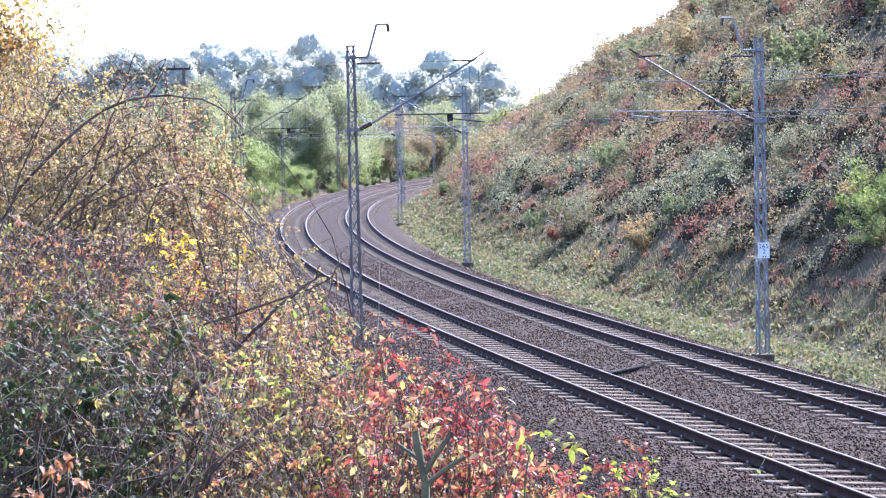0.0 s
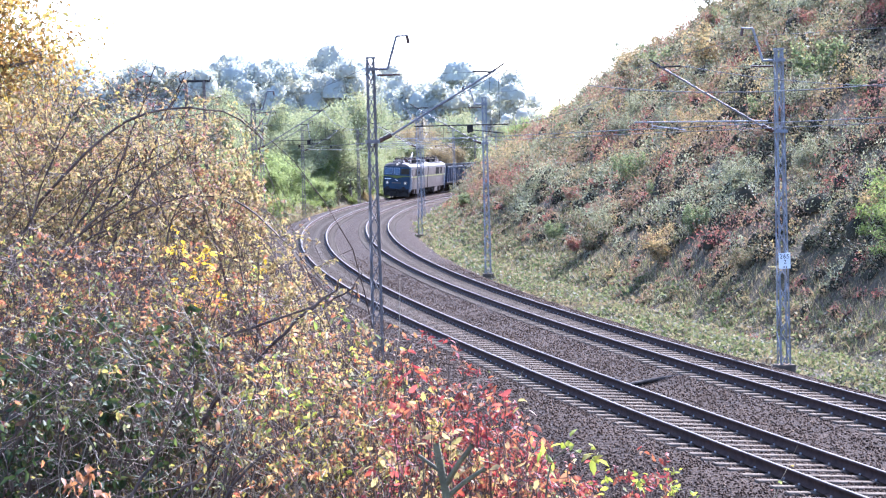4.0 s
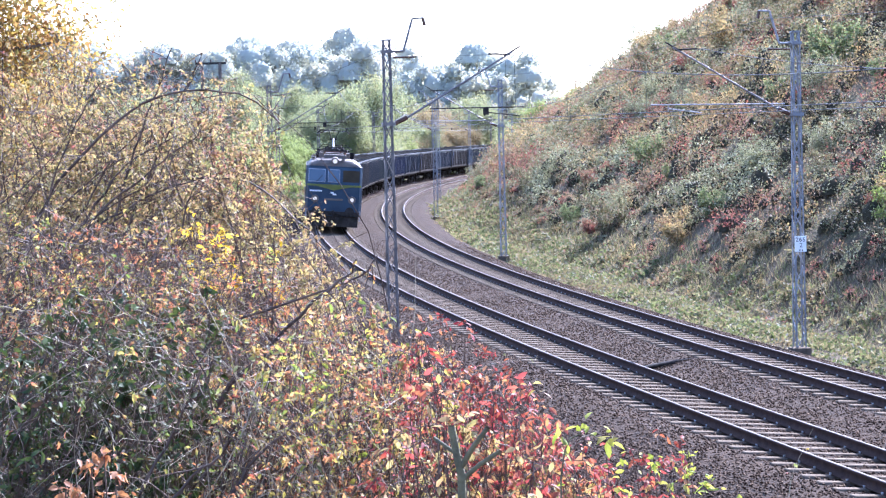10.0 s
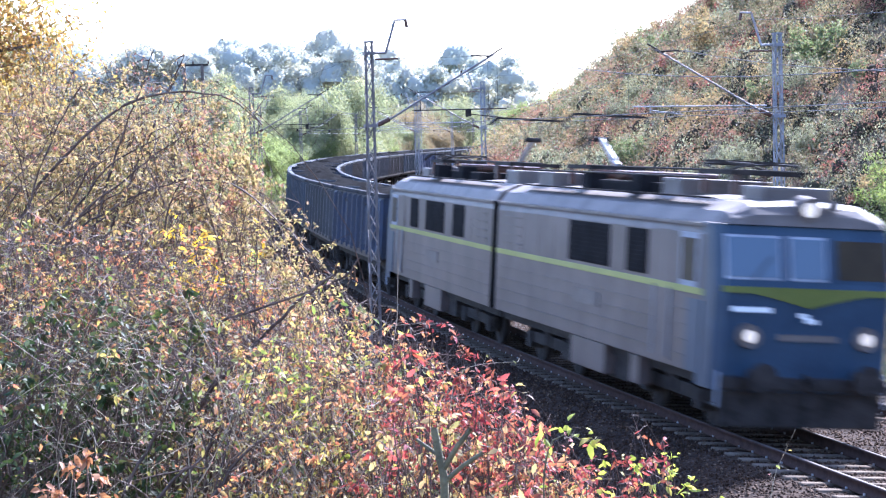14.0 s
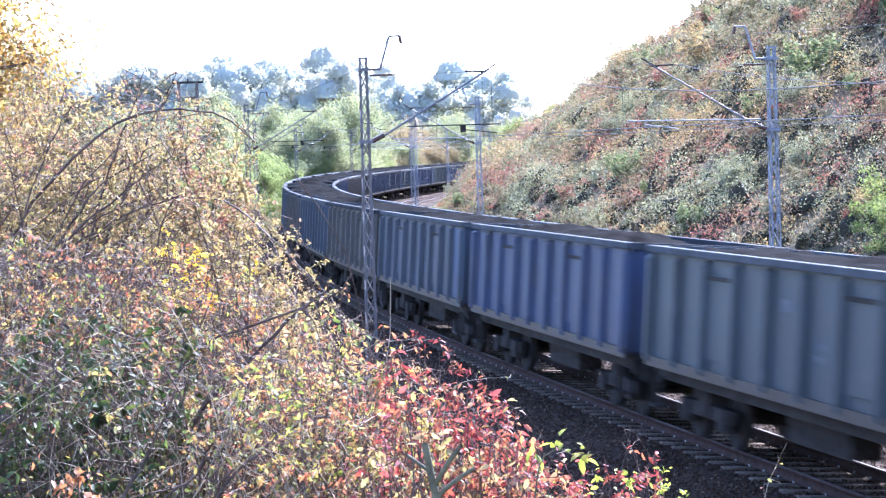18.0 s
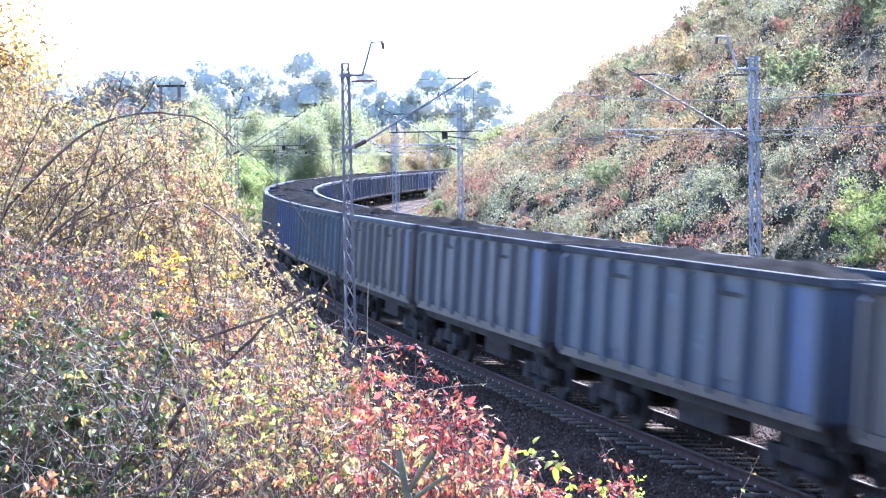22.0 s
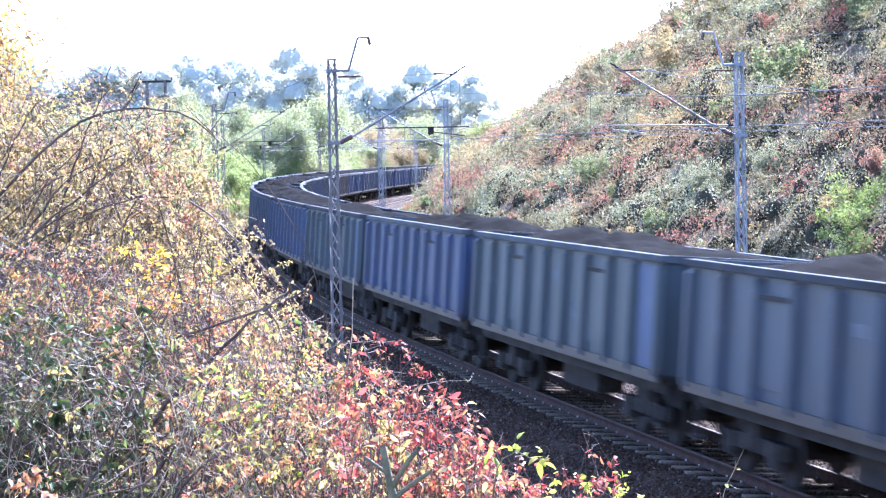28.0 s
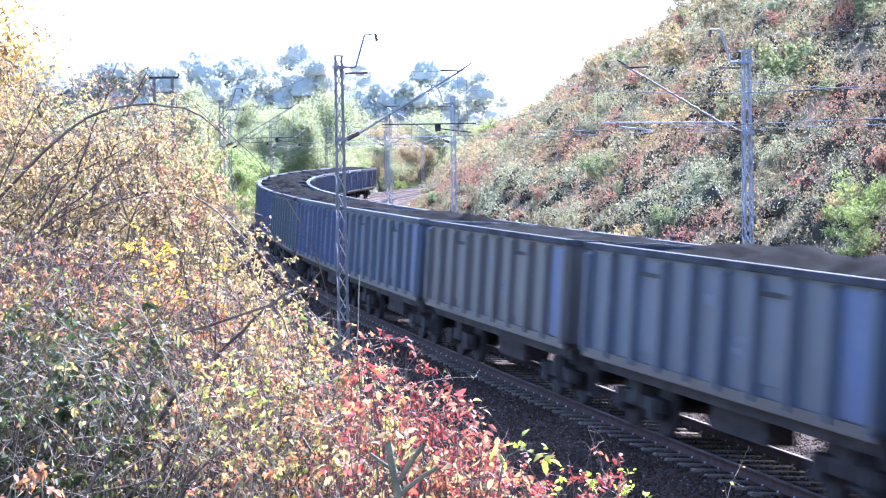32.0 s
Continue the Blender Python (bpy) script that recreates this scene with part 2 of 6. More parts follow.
# ---- materials ----
class Mat:
    """Small helper round a node tree."""

    def __init__(self, name, rough=0.6, metal=0.0, spec=0.4):
        self.m = bpy.data.materials.new(name)
        self.m.use_nodes = True
        self.t = self.m.node_tree
        self.b = self.t.nodes["Principled BSDF"]
        self.b.inputs["Roughness"].default_value = rough
        self.b.inputs["Metallic"].default_value = metal
        self.b.inputs["Specular IOR Level"].default_value = spec

    def n(self, kind, **sets):
        node = self.t.nodes.new(kind)
        for k, v in sets.items():
            node.inputs[k].default_value = v
        return node

    def link(self, a, b):
        self.t.links.new(a, b)

    def coord(self, out="Object"):
        return self.t.nodes.new("ShaderNodeTexCoord").outputs[out]

    def noise(self, scale, detail=4, vec=None, rough=0.6):
        n = self.n("ShaderNodeTexNoise", Scale=scale, Detail=detail, Roughness=rough)
        self.link(vec or self.coord(), n.inputs["Vector"])
        return n.outputs["Fac"]

    def ramp(self, fac, stops):
        r = self.t.nodes.new("ShaderNodeValToRGB")
        e = r.color_ramp.elements
        while len(e) < len(stops):
            e.new(0.5)
        for el, (p, c) in zip(e, stops):
            el.position, el.color = p, (*c, 1)
        self.link(fac, r.inputs[0])
        return r.outputs[0]

    def mix(self, fac, a, b, kind="MIX"):
        m = self.t.nodes.new("ShaderNodeMix")
        m.data_type, m.blend_type = "RGBA", kind
        for sock, v in ((m.inputs[0], fac), (m.inputs[6], a), (m.inputs[7], b)):
            if isinstance(v, (int, float)):
                sock.default_value = v
            elif isinstance(v, tuple):
                sock.default_value = (*v, 1)
            else:
                self.link(v, sock)
        return m.outputs[2]

    def base(self, c):
        if isinstance(c, tuple):
            self.b.inputs["Base Color"].default_value = (*c, 1)
        else:
            self.link(c, self.b.inputs["Base Color"])
        return self

    def bump(self, h, strength=0.4, dist=0.02):
        b = self.n("ShaderNodeBump", Strength=strength, Distance=dist)
        self.link(h, b.inputs["Height"])
        self.link(b.outputs[0], self.b.inputs["Normal"])
        return self

    def random(self):
        return self.t.nodes.new("ShaderNodeObjectInfo").outputs["Random"]

    def island(self):
        return self.t.nodes.new("ShaderNodeNewGeometry").outputs["Random Per Island"]


def plain(name, a, b, scale=3.0, rough=0.6, metal=0.0, bump=0.2, fine=40.0, spec=0.3):
    """Two tones in stains, fine grain over them."""
    m = Mat(name, rough, metal, spec)
    c = m.ramp(m.noise(scale), [(0.35, a), (0.65, b)])
    g = m.noise(fine, 2)
    m.base(m.mix(0.25, c, m.ramp(g, [(0.3, (0.25, 0.25, 0.25)), (0.7, (0.75, 0.75, 0.75))]), "OVERLAY")).bump(g, bump, 0.01)
    return m.m


def foliage(name, stops, thin=0.45, rough=0.6, patch=0.0, tint=None, single=False, clump=0.0):
    """Leaves: each one takes its tone from the list, neighbours alike where clump is set; light shines through."""
    m = Mat(name, rough, spec=0.2)
    fac = m.random() if single else m.island()
    if clump:
        wide = m.n("ShaderNodeMapRange", **{"From Min": 0.3, "From Max": 0.7})
        m.link(m.noise(clump, 3), wide.inputs["Value"])
        mixed = m.n("ShaderNodeMapRange", **{"To Min": -0.22, "To Max": 0.22})
        m.link(fac, mixed.inputs["Value"])
        add = m.t.nodes.new("ShaderNodeMath")
        add.operation = "ADD"
        m.link(wide.outputs[0], add.inputs[0])
        m.link(mixed.outputs[0], add.inputs[1])
        fac = add.outputs[0]
    c = m.ramp(fac, [(i / max(1, len(stops) - 1), s) for i, s in enumerate(stops)])
    if patch:
        c = m.mix(m.ramp(m.noise(patch, 2), [(0.52, (0, 0, 0)), (0.66, (0.75, 0.75, 0.75))]), c, tint)
    m.base(c)
    tr = m.n("ShaderNodeBsdfTranslucent")
    m.link(m.mix(1.0, c, (1.35, 1.25, 0.9), "MULTIPLY"), tr.inputs["Color"])
    mx = m.n("ShaderNodeMixShader", Fac=thin)
    m.link(m.b.outputs[0], mx.inputs[1])
    m.link(tr.outputs[0], mx.inputs[2])
    m.link(mx.outputs[0], m.t.nodes["Material Output"].inputs["Surface"])
    return m.m


STEEL_GREY = plain("galvanised_paint", (0.20, 0.20, 0.21), (0.28, 0.285, 0.30), 2.0, 0.6, 0.2, 0.1)
STENCIL = plain("faded_stencil", (0.22, 0.23, 0.26), (0.32, 0.33, 0.36), 2.0, 0.7, 0, 0.1)
MARK = plain("worn_stencil", (0.085, 0.09, 0.105), (0.15, 0.155, 0.17), 6.0, 0.8, 0, 0.1, 30.0, 0.1)
DULL_STEEL = plain("brown_grey_mast_paint", (0.13, 0.115, 0.11), (0.20, 0.18, 0.175), 2.0, 0.6, 0.2, 0.15)
RUST = plain("rusty_rail_side", (0.045, 0.028, 0.022), (0.075, 0.045, 0.034), 6.0, 0.9, 0.0, 0.3, 40.0, 0.08)
SHINE = plain("dull_rail_top", (0.075, 0.058, 0.05), (0.12, 0.096, 0.084), 3.0, 0.6, 0.1, 0.05, 40.0, 0.15)
CONCRETE = plain("sleeper_concrete", (0.088, 0.067, 0.049), (0.175, 0.138, 0.102), 3.0, 0.95, 0, 0.3, 40.0, 0.05)
DARK_IRON = plain("dark_iron", (0.022, 0.019, 0.017), (0.05, 0.043, 0.038), 5.0, 0.8, 0.0, 0.2, 40.0, 0.1)
WIRE = plain("weathered_copper_wire", (0.04, 0.04, 0.04), (0.07, 0.065, 0.06), 2.0, 0.5, 0.6, 0.05)
CERAMIC = plain("brown_insulator", (0.06, 0.03, 0.02), (0.1, 0.05, 0.035), 8.0, 0.25, 0, 0.02)
WHITE = plain("white_sign_paint", (0.72, 0.72, 0.70), (0.8, 0.8, 0.78), 4.0, 0.5, 0, 0.05)
BLACK = plain("black_paint", (0.012, 0.012, 0.012), (0.02, 0.02, 0.02), 4.0, 0.5, 0, 0.05)
COAL = plain("coal", (0.0022, 0.0022, 0.0024), (0.007, 0.007, 0.0075), 8.0, 0.95, 0, 1.0, 25.0, 0.02)
BARK = plain("bark", (0.09, 0.07, 0.055), (0.17, 0.14, 0.12), 9.0, 0.85, 0, 0.6, 60.0)
TWIG = plain("dark_twig", (0.055, 0.034, 0.024), (0.135, 0.088, 0.062), 9.0, 0.7, 0, 0.4, 60.0)
# pale as dry stalks are; the tone also paints sun glints on twigs
PALE_TWIG = plain("pale_dry_stalk", (0.20, 0.155, 0.10), (0.36, 0.285, 0.19), 9.0, 0.55, 0, 0.3, 60.0)


def make_ballast():
    m = Mat("ballast_stone", 0.95, spec=0.12)
    v = m.n("ShaderNodeTexVoronoi", Scale=16.0)
    m.link(m.coord(), v.inputs["Vector"])
    c = m.ramp(v.outputs["Color"], [(0.1, (0.014, 0.0078, 0.0047)), (0.55, (0.027, 0.0155, 0.0094)), (0.95, (0.055, 0.034, 0.0215))])
    c = m.mix(m.ramp(m.noise(1.7, 5), [(0.42, (0, 0, 0)), (0.62, (0.6, 0.6, 0.6))]), c, (0.05, 0.03, 0.0175))
    m.base(c).bump(v.outputs["Distance"], 1.0, 0.05)
    return m.m


def make_stone():
    m = Mat("loose_stone", 0.9, spec=0.15)
    c = m.ramp(m.island(), [(0.0, (0.024, 0.0125, 0.007)), (0.6, (0.054, 0.0305, 0.0175)), (0.9, (0.10, 0.063, 0.039)), (1.0, (0.19, 0.135, 0.088))])
    m.base(c).bump(m.noise(60, 2), 0.4, 0.01)
    return m.m


def make_ground():
    m = Mat("bank_soil_and_grass", 0.9, spec=0.1)
    c = m.ramp(m.noise(0.25, 6), [(0.3, (0.05, 0.058, 0.024)), (0.5, (0.085, 0.072, 0.04)), (0.7, (0.115, 0.088, 0.055))])
    c = m.mix(m.ramp(m.noise(2.5, 5), [(0.4, (0, 0, 0)), (0.6, (0.8, 0.8, 0.8))]), c, (0.075, 0.055, 0.035))
    m.base(c).bump(m.noise(6, 5), 0.8, 0.15)
    return m.m


BALLAST, STONE, GROUND = make_ballast(), make_stone(), make_ground()


def make_wagon_paint():
    """Painted steel; the tone is the wagon's own colour, with coal dust, chalky wear and rust."""
    m = Mat("worn_wagon_paint", 0.55, 0.0)
    tone = m.t.nodes.new("ShaderNodeObjectInfo").outputs["Color"]
    n1 = m.noise(0.9, 6)
    c = m.mix(m.ramp(n1, [(0.4, (0, 0, 0)), (0.7, (0.55, 0.55, 0.55))]), tone, (0.045, 0.043, 0.045))
    n2 = m.noise(5, 5)
    c = m.mix(m.ramp(n2, [(0.62, (0, 0, 0)), (0.75, (0.7, 0.7, 0.7))]), c, (0.11, 0.06, 0.035))
    c = m.mix(m.ramp(m.noise(2.2, 3), [(0.6, (0, 0, 0)), (0.8, (0.35, 0.35, 0.35))]), c, (0.11, 0.115, 0.13))
    # coal-dust streaks that run down the sheets
    run = m.n("ShaderNodeMapping", Scale=(7.0, 7.0, 0.5))
    m.link(m.coord(), run.inputs["Vector"])
    c = m.mix(m.ramp(m.noise(1.0, 4, run.outputs[0]), [(0.5, (0, 0, 0)), (0.72, (0.7, 0.7, 0.7))]), c, (0.026, 0.024, 0.024))
    m.base(c).bump(m.noise(30, 3), 0.15, 0.01)
    return m.m


WAGON = make_wagon_paint()


def make_rim():
    """Top rails: coal-dusty on some wagons, sky light painted as a pale tone on others."""
    m = Mat("rim_steel_sky_pale", 0.85, 0.0, 0.08)
    dull = m.ramp(m.noise(1.5), [(0.35, (0.016, 0.016, 0.018)), (0.65, (0.05, 0.05, 0.055))])
    pale = m.ramp(m.noise(2.5), [(0.35, (0.04, 0.042, 0.046)), (0.65, (0.095, 0.10, 0.108))])
    m.base(m.mix(m.ramp(m.random(), [(0.35, (0, 0, 0)), (0.6, (1, 1, 1))]), dull, pale)).bump(m.noise(30, 3), 0.15, 0.01)
    return m.m


WAGON_RIM = make_rim()
LOCO_GREY = plain("loco_grey_paint", (0.074, 0.056, 0.05), (0.12, 0.092, 0.082), 0.8, 0.5, 0, 0.08)
LOCO_BLUE = plain("loco_blue_paint", (0.016, 0.035, 0.064), (0.028, 0.053, 0.088), 1.0, 0.45, 0, 0.05)
LOCO_LIME = plain("loco_lime_stripe", (0.20, 0.22, 0.045), (0.26, 0.27, 0.06), 1.0, 0.4, 0, 0.03)
LOCO_ROOF = plain("loco_roof_paint", (0.085, 0.068, 0.058), (0.16, 0.132, 0.112), 1.0, 0.6, 0, 0.15)
LOUVRE = plain("dark_louvre", (0.010, 0.009, 0.009), (0.02, 0.018, 0.018), 3.0, 0.9, 0, 0.1, 40.0, 0.04)


def glass(name, tone, rough=0.04):
    m = Mat(name, rough, 0.0, 0.8)
    m.base(tone)
    return m.m


# light blue base colour paints the sky mirrored in the panes
WINDSCREEN = glass("sky_tinted_cab_glass", (0.05, 0.075, 0.105))
BROWN_GLASS = plain("blind_behind_glass", (0.036, 0.026, 0.015), (0.055, 0.04, 0.022), 2.0, 0.6, 0, 0.0, 40.0, 0.12)


def lamp_glow():
    m = Mat("headlight_glow")
    m.base((0.6, 0.55, 0.45))
    m.b.inputs["Emission Color"].default_value = (1, 0.80, 0.55, 1)
    m.b.inputs["Emission Strength"].default_value = 0.13
    return m.m


GLOW = lamp_glow()
SLOPE_LEAF = foliage("slope_scrub_leaf", [(0.066, 0.078, 0.041), (0.120, 0.126, 0.072), (0.204, 0.204, 0.138), (0.264, 0.240, 0.180), (0.228, 0.144, 0.102), (0.096, 0.108, 0.058), (0.192, 0.162, 0.090)], 0.35)
SLOPE_GREEN = foliage("slope_green_leaf", [(0.084, 0.120, 0.060), (0.132, 0.180, 0.090), (0.204, 0.240, 0.132), (0.240, 0.228, 0.132)], 0.45)
SLOPE_SILVER = foliage("silvery_leaf", [(0.132, 0.150, 0.090), (0.216, 0.228, 0.150), (0.336, 0.342, 0.246)], 0.35)
SLOPE_RED = foliage("slope_red_leaf", [(0.204, 0.060, 0.060), (0.252, 0.102, 0.090), (0.240, 0.138, 0.108), (0.180, 0.150, 0.102), (0.228, 0.150, 0.102), (0.156, 0.144, 0.084)], 0.4, clump=0.5)
SLOPE_OCHRE = foliage("slope_ochre_leaf", [(0.276, 0.186, 0.102), (0.348, 0.258, 0.144), (0.240, 0.204, 0.114), (0.168, 0.162, 0.090)], 0.45)
LIME_LEAF = foliage("fresh_green_leaf", [(0.11, 0.155, 0.045), (0.155, 0.20, 0.07), (0.20, 0.24, 0.095)], 0.5)
# tree greens lightened in the base colour to stand in for haze
TREE_GREEN = foliage("tree_haze_green_leaf", [(0.17, 0.21, 0.12), (0.22, 0.255, 0.15), (0.26, 0.28, 0.17), (0.29, 0.28, 0.18)], 0.42, clump=0.5)
YOUNG_LEAF = foliage("pale_young_leaf", [(0.16, 0.21, 0.085), (0.21, 0.26, 0.11), (0.26, 0.30, 0.145)], 0.5, clump=0.6)
TREE_GOLD = foliage("tree_golden_leaf", [(0.22, 0.20, 0.13), (0.30, 0.24, 0.14), (0.31, 0.23, 0.14), (0.24, 0.23, 0.15), (0.27, 0.18, 0.12)], 0.35)
# far leaves far paler than foliage: distance haze is put into the colour
HAZE_WOOD = foliage("far_wood_haze_leaf", [(0.35, 0.38, 0.345), (0.38, 0.40, 0.35), (0.42, 0.405, 0.32), (0.36, 0.385, 0.34)], 0.25, clump=0.05)
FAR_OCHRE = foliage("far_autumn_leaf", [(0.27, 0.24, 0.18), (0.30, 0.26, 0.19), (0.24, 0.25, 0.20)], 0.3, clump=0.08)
GRASS = foliage("verge_grass_blade", [(0.08, 0.10, 0.04), (0.125, 0.14, 0.065), (0.19, 0.18, 0.11), (0.23, 0.195, 0.14), (0.11, 0.085, 0.06)], 0.4)
DRY_GRASS = foliage("dry_grass_blade", [(0.22, 0.16, 0.10), (0.30, 0.23, 0.15), (0.17, 0.12, 0.08), (0.15, 0.14, 0.06)], 0.35)
BUSH_GOLD = foliage("bush_small_gold_leaf", [(0.254, 0.102, 0.093), (0.322, 0.204, 0.170), (0.305, 0.187, 0.102), (0.365, 0.280, 0.144), (0.288, 0.254, 0.119), (0.322, 0.220, 0.136), (0.356, 0.288, 0.127), (0.187, 0.187, 0.076), (0.373, 0.322, 0.220), (0.288, 0.144, 0.110), (0.170, 0.178, 0.068)], 0.45, clump=2.6)
GOLD_TREE = foliage("golden_tree_leaf", [(0.195, 0.188, 0.060), (0.315, 0.247, 0.060), (0.360, 0.270, 0.075), (0.285, 0.158, 0.068), (0.225, 0.210, 0.075), (0.330, 0.225, 0.090)], 0.5, clump=0.8)
BUSH_MIX = foliage("bush_mixed_leaf", [(0.127, 0.172, 0.046), (0.310, 0.287, 0.081), (0.345, 0.138, 0.081), (0.230, 0.218, 0.149), (0.081, 0.103, 0.034), (0.391, 0.322, 0.103), (0.299, 0.092, 0.081), (0.184, 0.230, 0.069), (0.322, 0.287, 0.230), (0.115, 0.172, 0.040), (0.230, 0.287, 0.069)], 0.45, clump=3.2)
RED_TONES = [(0.20, 0.20, 0.07), (0.36, 0.22, 0.10), (0.33, 0.14, 0.10), (0.28, 0.05, 0.055), (0.30, 0.08, 0.08), (0.20, 0.025, 0.035), (0.33, 0.12, 0.065), (0.09, 0.02, 0.028), (0.35, 0.20, 0.12)]
BUSH_RED = foliage("dogwood_red_leaf", RED_TONES, 0.42, clump=3.0)
RED_LEAF = foliage("single_dogwood_leaf", RED_TONES, 0.5, single=True)
BUSH_PINK = foliage("bramble_pinkish_leaf", [(0.355, 0.131, 0.075), (0.374, 0.206, 0.112), (0.281, 0.084, 0.056), (0.374, 0.281, 0.131), (0.318, 0.262, 0.075), (0.168, 0.178, 0.056)], 0.5, clump=3.5)
BUSH_LIME = foliage("yellow_green_leaf", [(0.255, 0.306, 0.043), (0.340, 0.357, 0.068), (0.187, 0.255, 0.043), (0.357, 0.306, 0.085)], 0.5)
YELLOW_LEAF = foliage("bright_yellow_leaf", [(0.60, 0.42, 0.02), (0.65, 0.48, 0.04), (0.55, 0.33, 0.02)], 0.5)
# leaf greens darkened so the colour itself carries the thicket's deep shade
SHADE_LEAF = foliage("shade_green_leaf", [(0.026, 0.045, 0.014), (0.04, 0.06, 0.02), (0.06, 0.07, 0.03), (0.06, 0.035, 0.022), (0.03, 0.045, 0.016), (0.11, 0.14, 0.04)], 0.3)
PALE_BLOOM = foliage("pale_yellow_bloom", [(0.60, 0.56, 0.28), (0.66, 0.62, 0.36)], 0.3)
RUSSET = foliage("russet_seed_head", [(0.30, 0.13, 0.06), (0.36, 0.18, 0.09), (0.22, 0.09, 0.05)], 0.3)
# inner twig mass; its dark tone stands in for shade between the leaves
INNER_SHADE = plain("inner_twig_shade", (0.03, 0.028, 0.018), (0.06, 0.052, 0.034), 3.0, 0.9, 0, 0.6, 20.0, 0.05)
CLIP = plain("rail_clip_steel", (0.22, 0.20, 0.19), (0.36, 0.34, 0.32), 9.0, 0.6, 0.2, 0.2)
GREEN_BARK = plain("green_grey_bark", (0.08, 0.07, 0.04), (0.15, 0.13, 0.07), 20.0, 0.8, 0, 0.5, 90.0)
HERB = foliage("verge_herb_leaf", [(0.065, 0.09, 0.04), (0.105, 0.13, 0.06), (0.165, 0.18, 0.10), (0.15, 0.12, 0.085), (0.24, 0.225, 0.16)], 0.42, patch=0.6, tint=(0.17, 0.13, 0.095))

# ---- ground ----
def spread(fine0, fine1, step, out0, out1):
    mid_ = np.arange(fine0, fine1 + step / 2, step)
    lo, hi, d = [fine0], [fine1], step
    while lo[-1] > out0 or hi[-1] < out1:
        d *= 1.25
        if lo[-1] > out0:
            lo.append(lo[-1] - d)
        if hi[-1] < out1:
            hi.append(hi[-1] + d)
    return np.concatenate([lo[:0:-1], mid_, hi[1:]])


def build_ground():
    xs, ys = spread(-45, 75, 0.9, -4000, 4000), spread(-6, 330, 1.1, -2500, 4500)
    gx, gy = np.meshgrid(xs, ys, indexing="ij")
    v = np.stack([gx, gy, ground_z(gx, gy)], -1).reshape(-1, 3)
    i = (np.arange(len(xs) - 1)[:, None] * len(ys) + np.arange(len(ys) - 1)[None]).ravel()
    raw("ground", v, np.stack([i, i + len(ys), i + len(ys) + 1, i + 1], 1), GROUND, shade=True)
    tagged(bpy.data.objects["ground"], "brown soil and autumn grass of a railway cutting", "ground", kind="structure")


build_ground()


# ---- track ----
def sweep(outline, s0, s1, step, o, close=True):
    """A cross-section (offset, height) drawn along the line. Gives verts and quads."""
    st = np.arange(s0, s1 + step / 2, step)
    prof = np.asarray(outline, float)
    v = np.stack([at(st, o + a, b + float(tilt(o + a if abs(o - 2) < 6 else o))) for a, b in prof], 1)
    n, k = len(prof), len(st)
    jn = np.arange(n if close else n - 1)
    i = np.arange(k - 1)[:, None] * n
    f = np.stack([i + jn, i + (jn + 1) % n, i + n + (jn + 1) % n, i + n + jn], -1).reshape(-1, 4)
    return v.reshape(-1, 3), f


def build_ballast():
    prof = [(-4.6, -0.95), (-4.0, -0.9), (-3.3, -0.72), (-2.6, -0.42), (-1.9, -0.24), (-1.35, -0.215), (0, -0.20), (1.35, -0.215), (1.8, -0.22), (2.05, -0.24), (2.3, -0.22),
            (2.75, -0.215), (4.07, -0.20), (5.4, -0.215), (6.0, -0.26), (6.9, -0.6), (7.6, -0.86), (8.3, -0.95)]
    o = np.array([a for a, b in prof])
    zt = np.array([b for a, b in prof]) + np.interp(o, [-2, 1.5, 2.6, 5.6, 7], [0.2, -0.055, 0.05, -0.17, -0.1])
    oo = np.arange(-4.6, 8.31, 0.16)
    st = np.concatenate([np.arange(-380, 5, 4.0), np.arange(5, 130, 0.3), np.arange(130, 960, 2.0)])
    so, ss = np.meshgrid(oo, st)
    z = np.interp(so, o, zt) + np.random.RandomState(1).normal(0, 0.006, so.shape) + 0.014 * lumps(ss, so, 1.1, 8)
    v = at(ss, so, z).reshape(-1, 3)
    i = (np.arange(len(st) - 1)[:, None] * len(oo) + np.arange(len(oo) - 1)[None]).ravel()
    ob = raw("ballast", v, np.stack([i, i + 1, i + len(oo) + 1, i + len(oo)], 1), BALLAST)
    tagged(ob, "dark brown-grey crushed stone ballast bed", "ballast", kind="structure")
    # loose stones on the bed
    r = np.random.RandomState(2)
    n = 78000
    s = 22 + 85 * r.beta(1.0, 1.7, n)
    q = r.uniform(-3.9, 6.6, n)
    keep = ~((np.abs(q) > 0.62) & (np.abs(q) < 0.88) | (np.abs(q - TRACK_2) > 0.62) & (np.abs(q - TRACK_2) < 0.88))
    s, q = s[keep], q[keep]
    n = len(s)
    p = at(s, q, np.interp(q, o, zt) + 0.012)
    size = r.uniform(0.013, 0.030, (n, 1, 1))
    oct_ = np.array([(1, 0, 0), (-1, 0, 0), (0, 1, 0), (0, -1, 0), (0, 0, 1), (0, 0, -1)], float)
    v = p[:, None] + oct_[None] * size * r.uniform(0.55, 1.25, (n, 6, 1)) + r.normal(0, 0.004, (n, 6, 3))
    f = np.array([(0, 2, 4), (2, 1, 4), (1, 3, 4), (3, 0, 4), (2, 0, 5), (1, 2, 5), (3, 1, 5), (0, 3, 5)])
    f = (np.arange(n)[:, None, None] * 6 + f[None]).reshape(-1, 3)
    ob = raw("ballast_stones", v.reshape(-1, 3), f, STONE)
    tagged(ob, "loose brown and grey crushed stones between the sleepers", "stones", kind="stuff")


build_ballast()
SLEEPER_STEP = 0.63


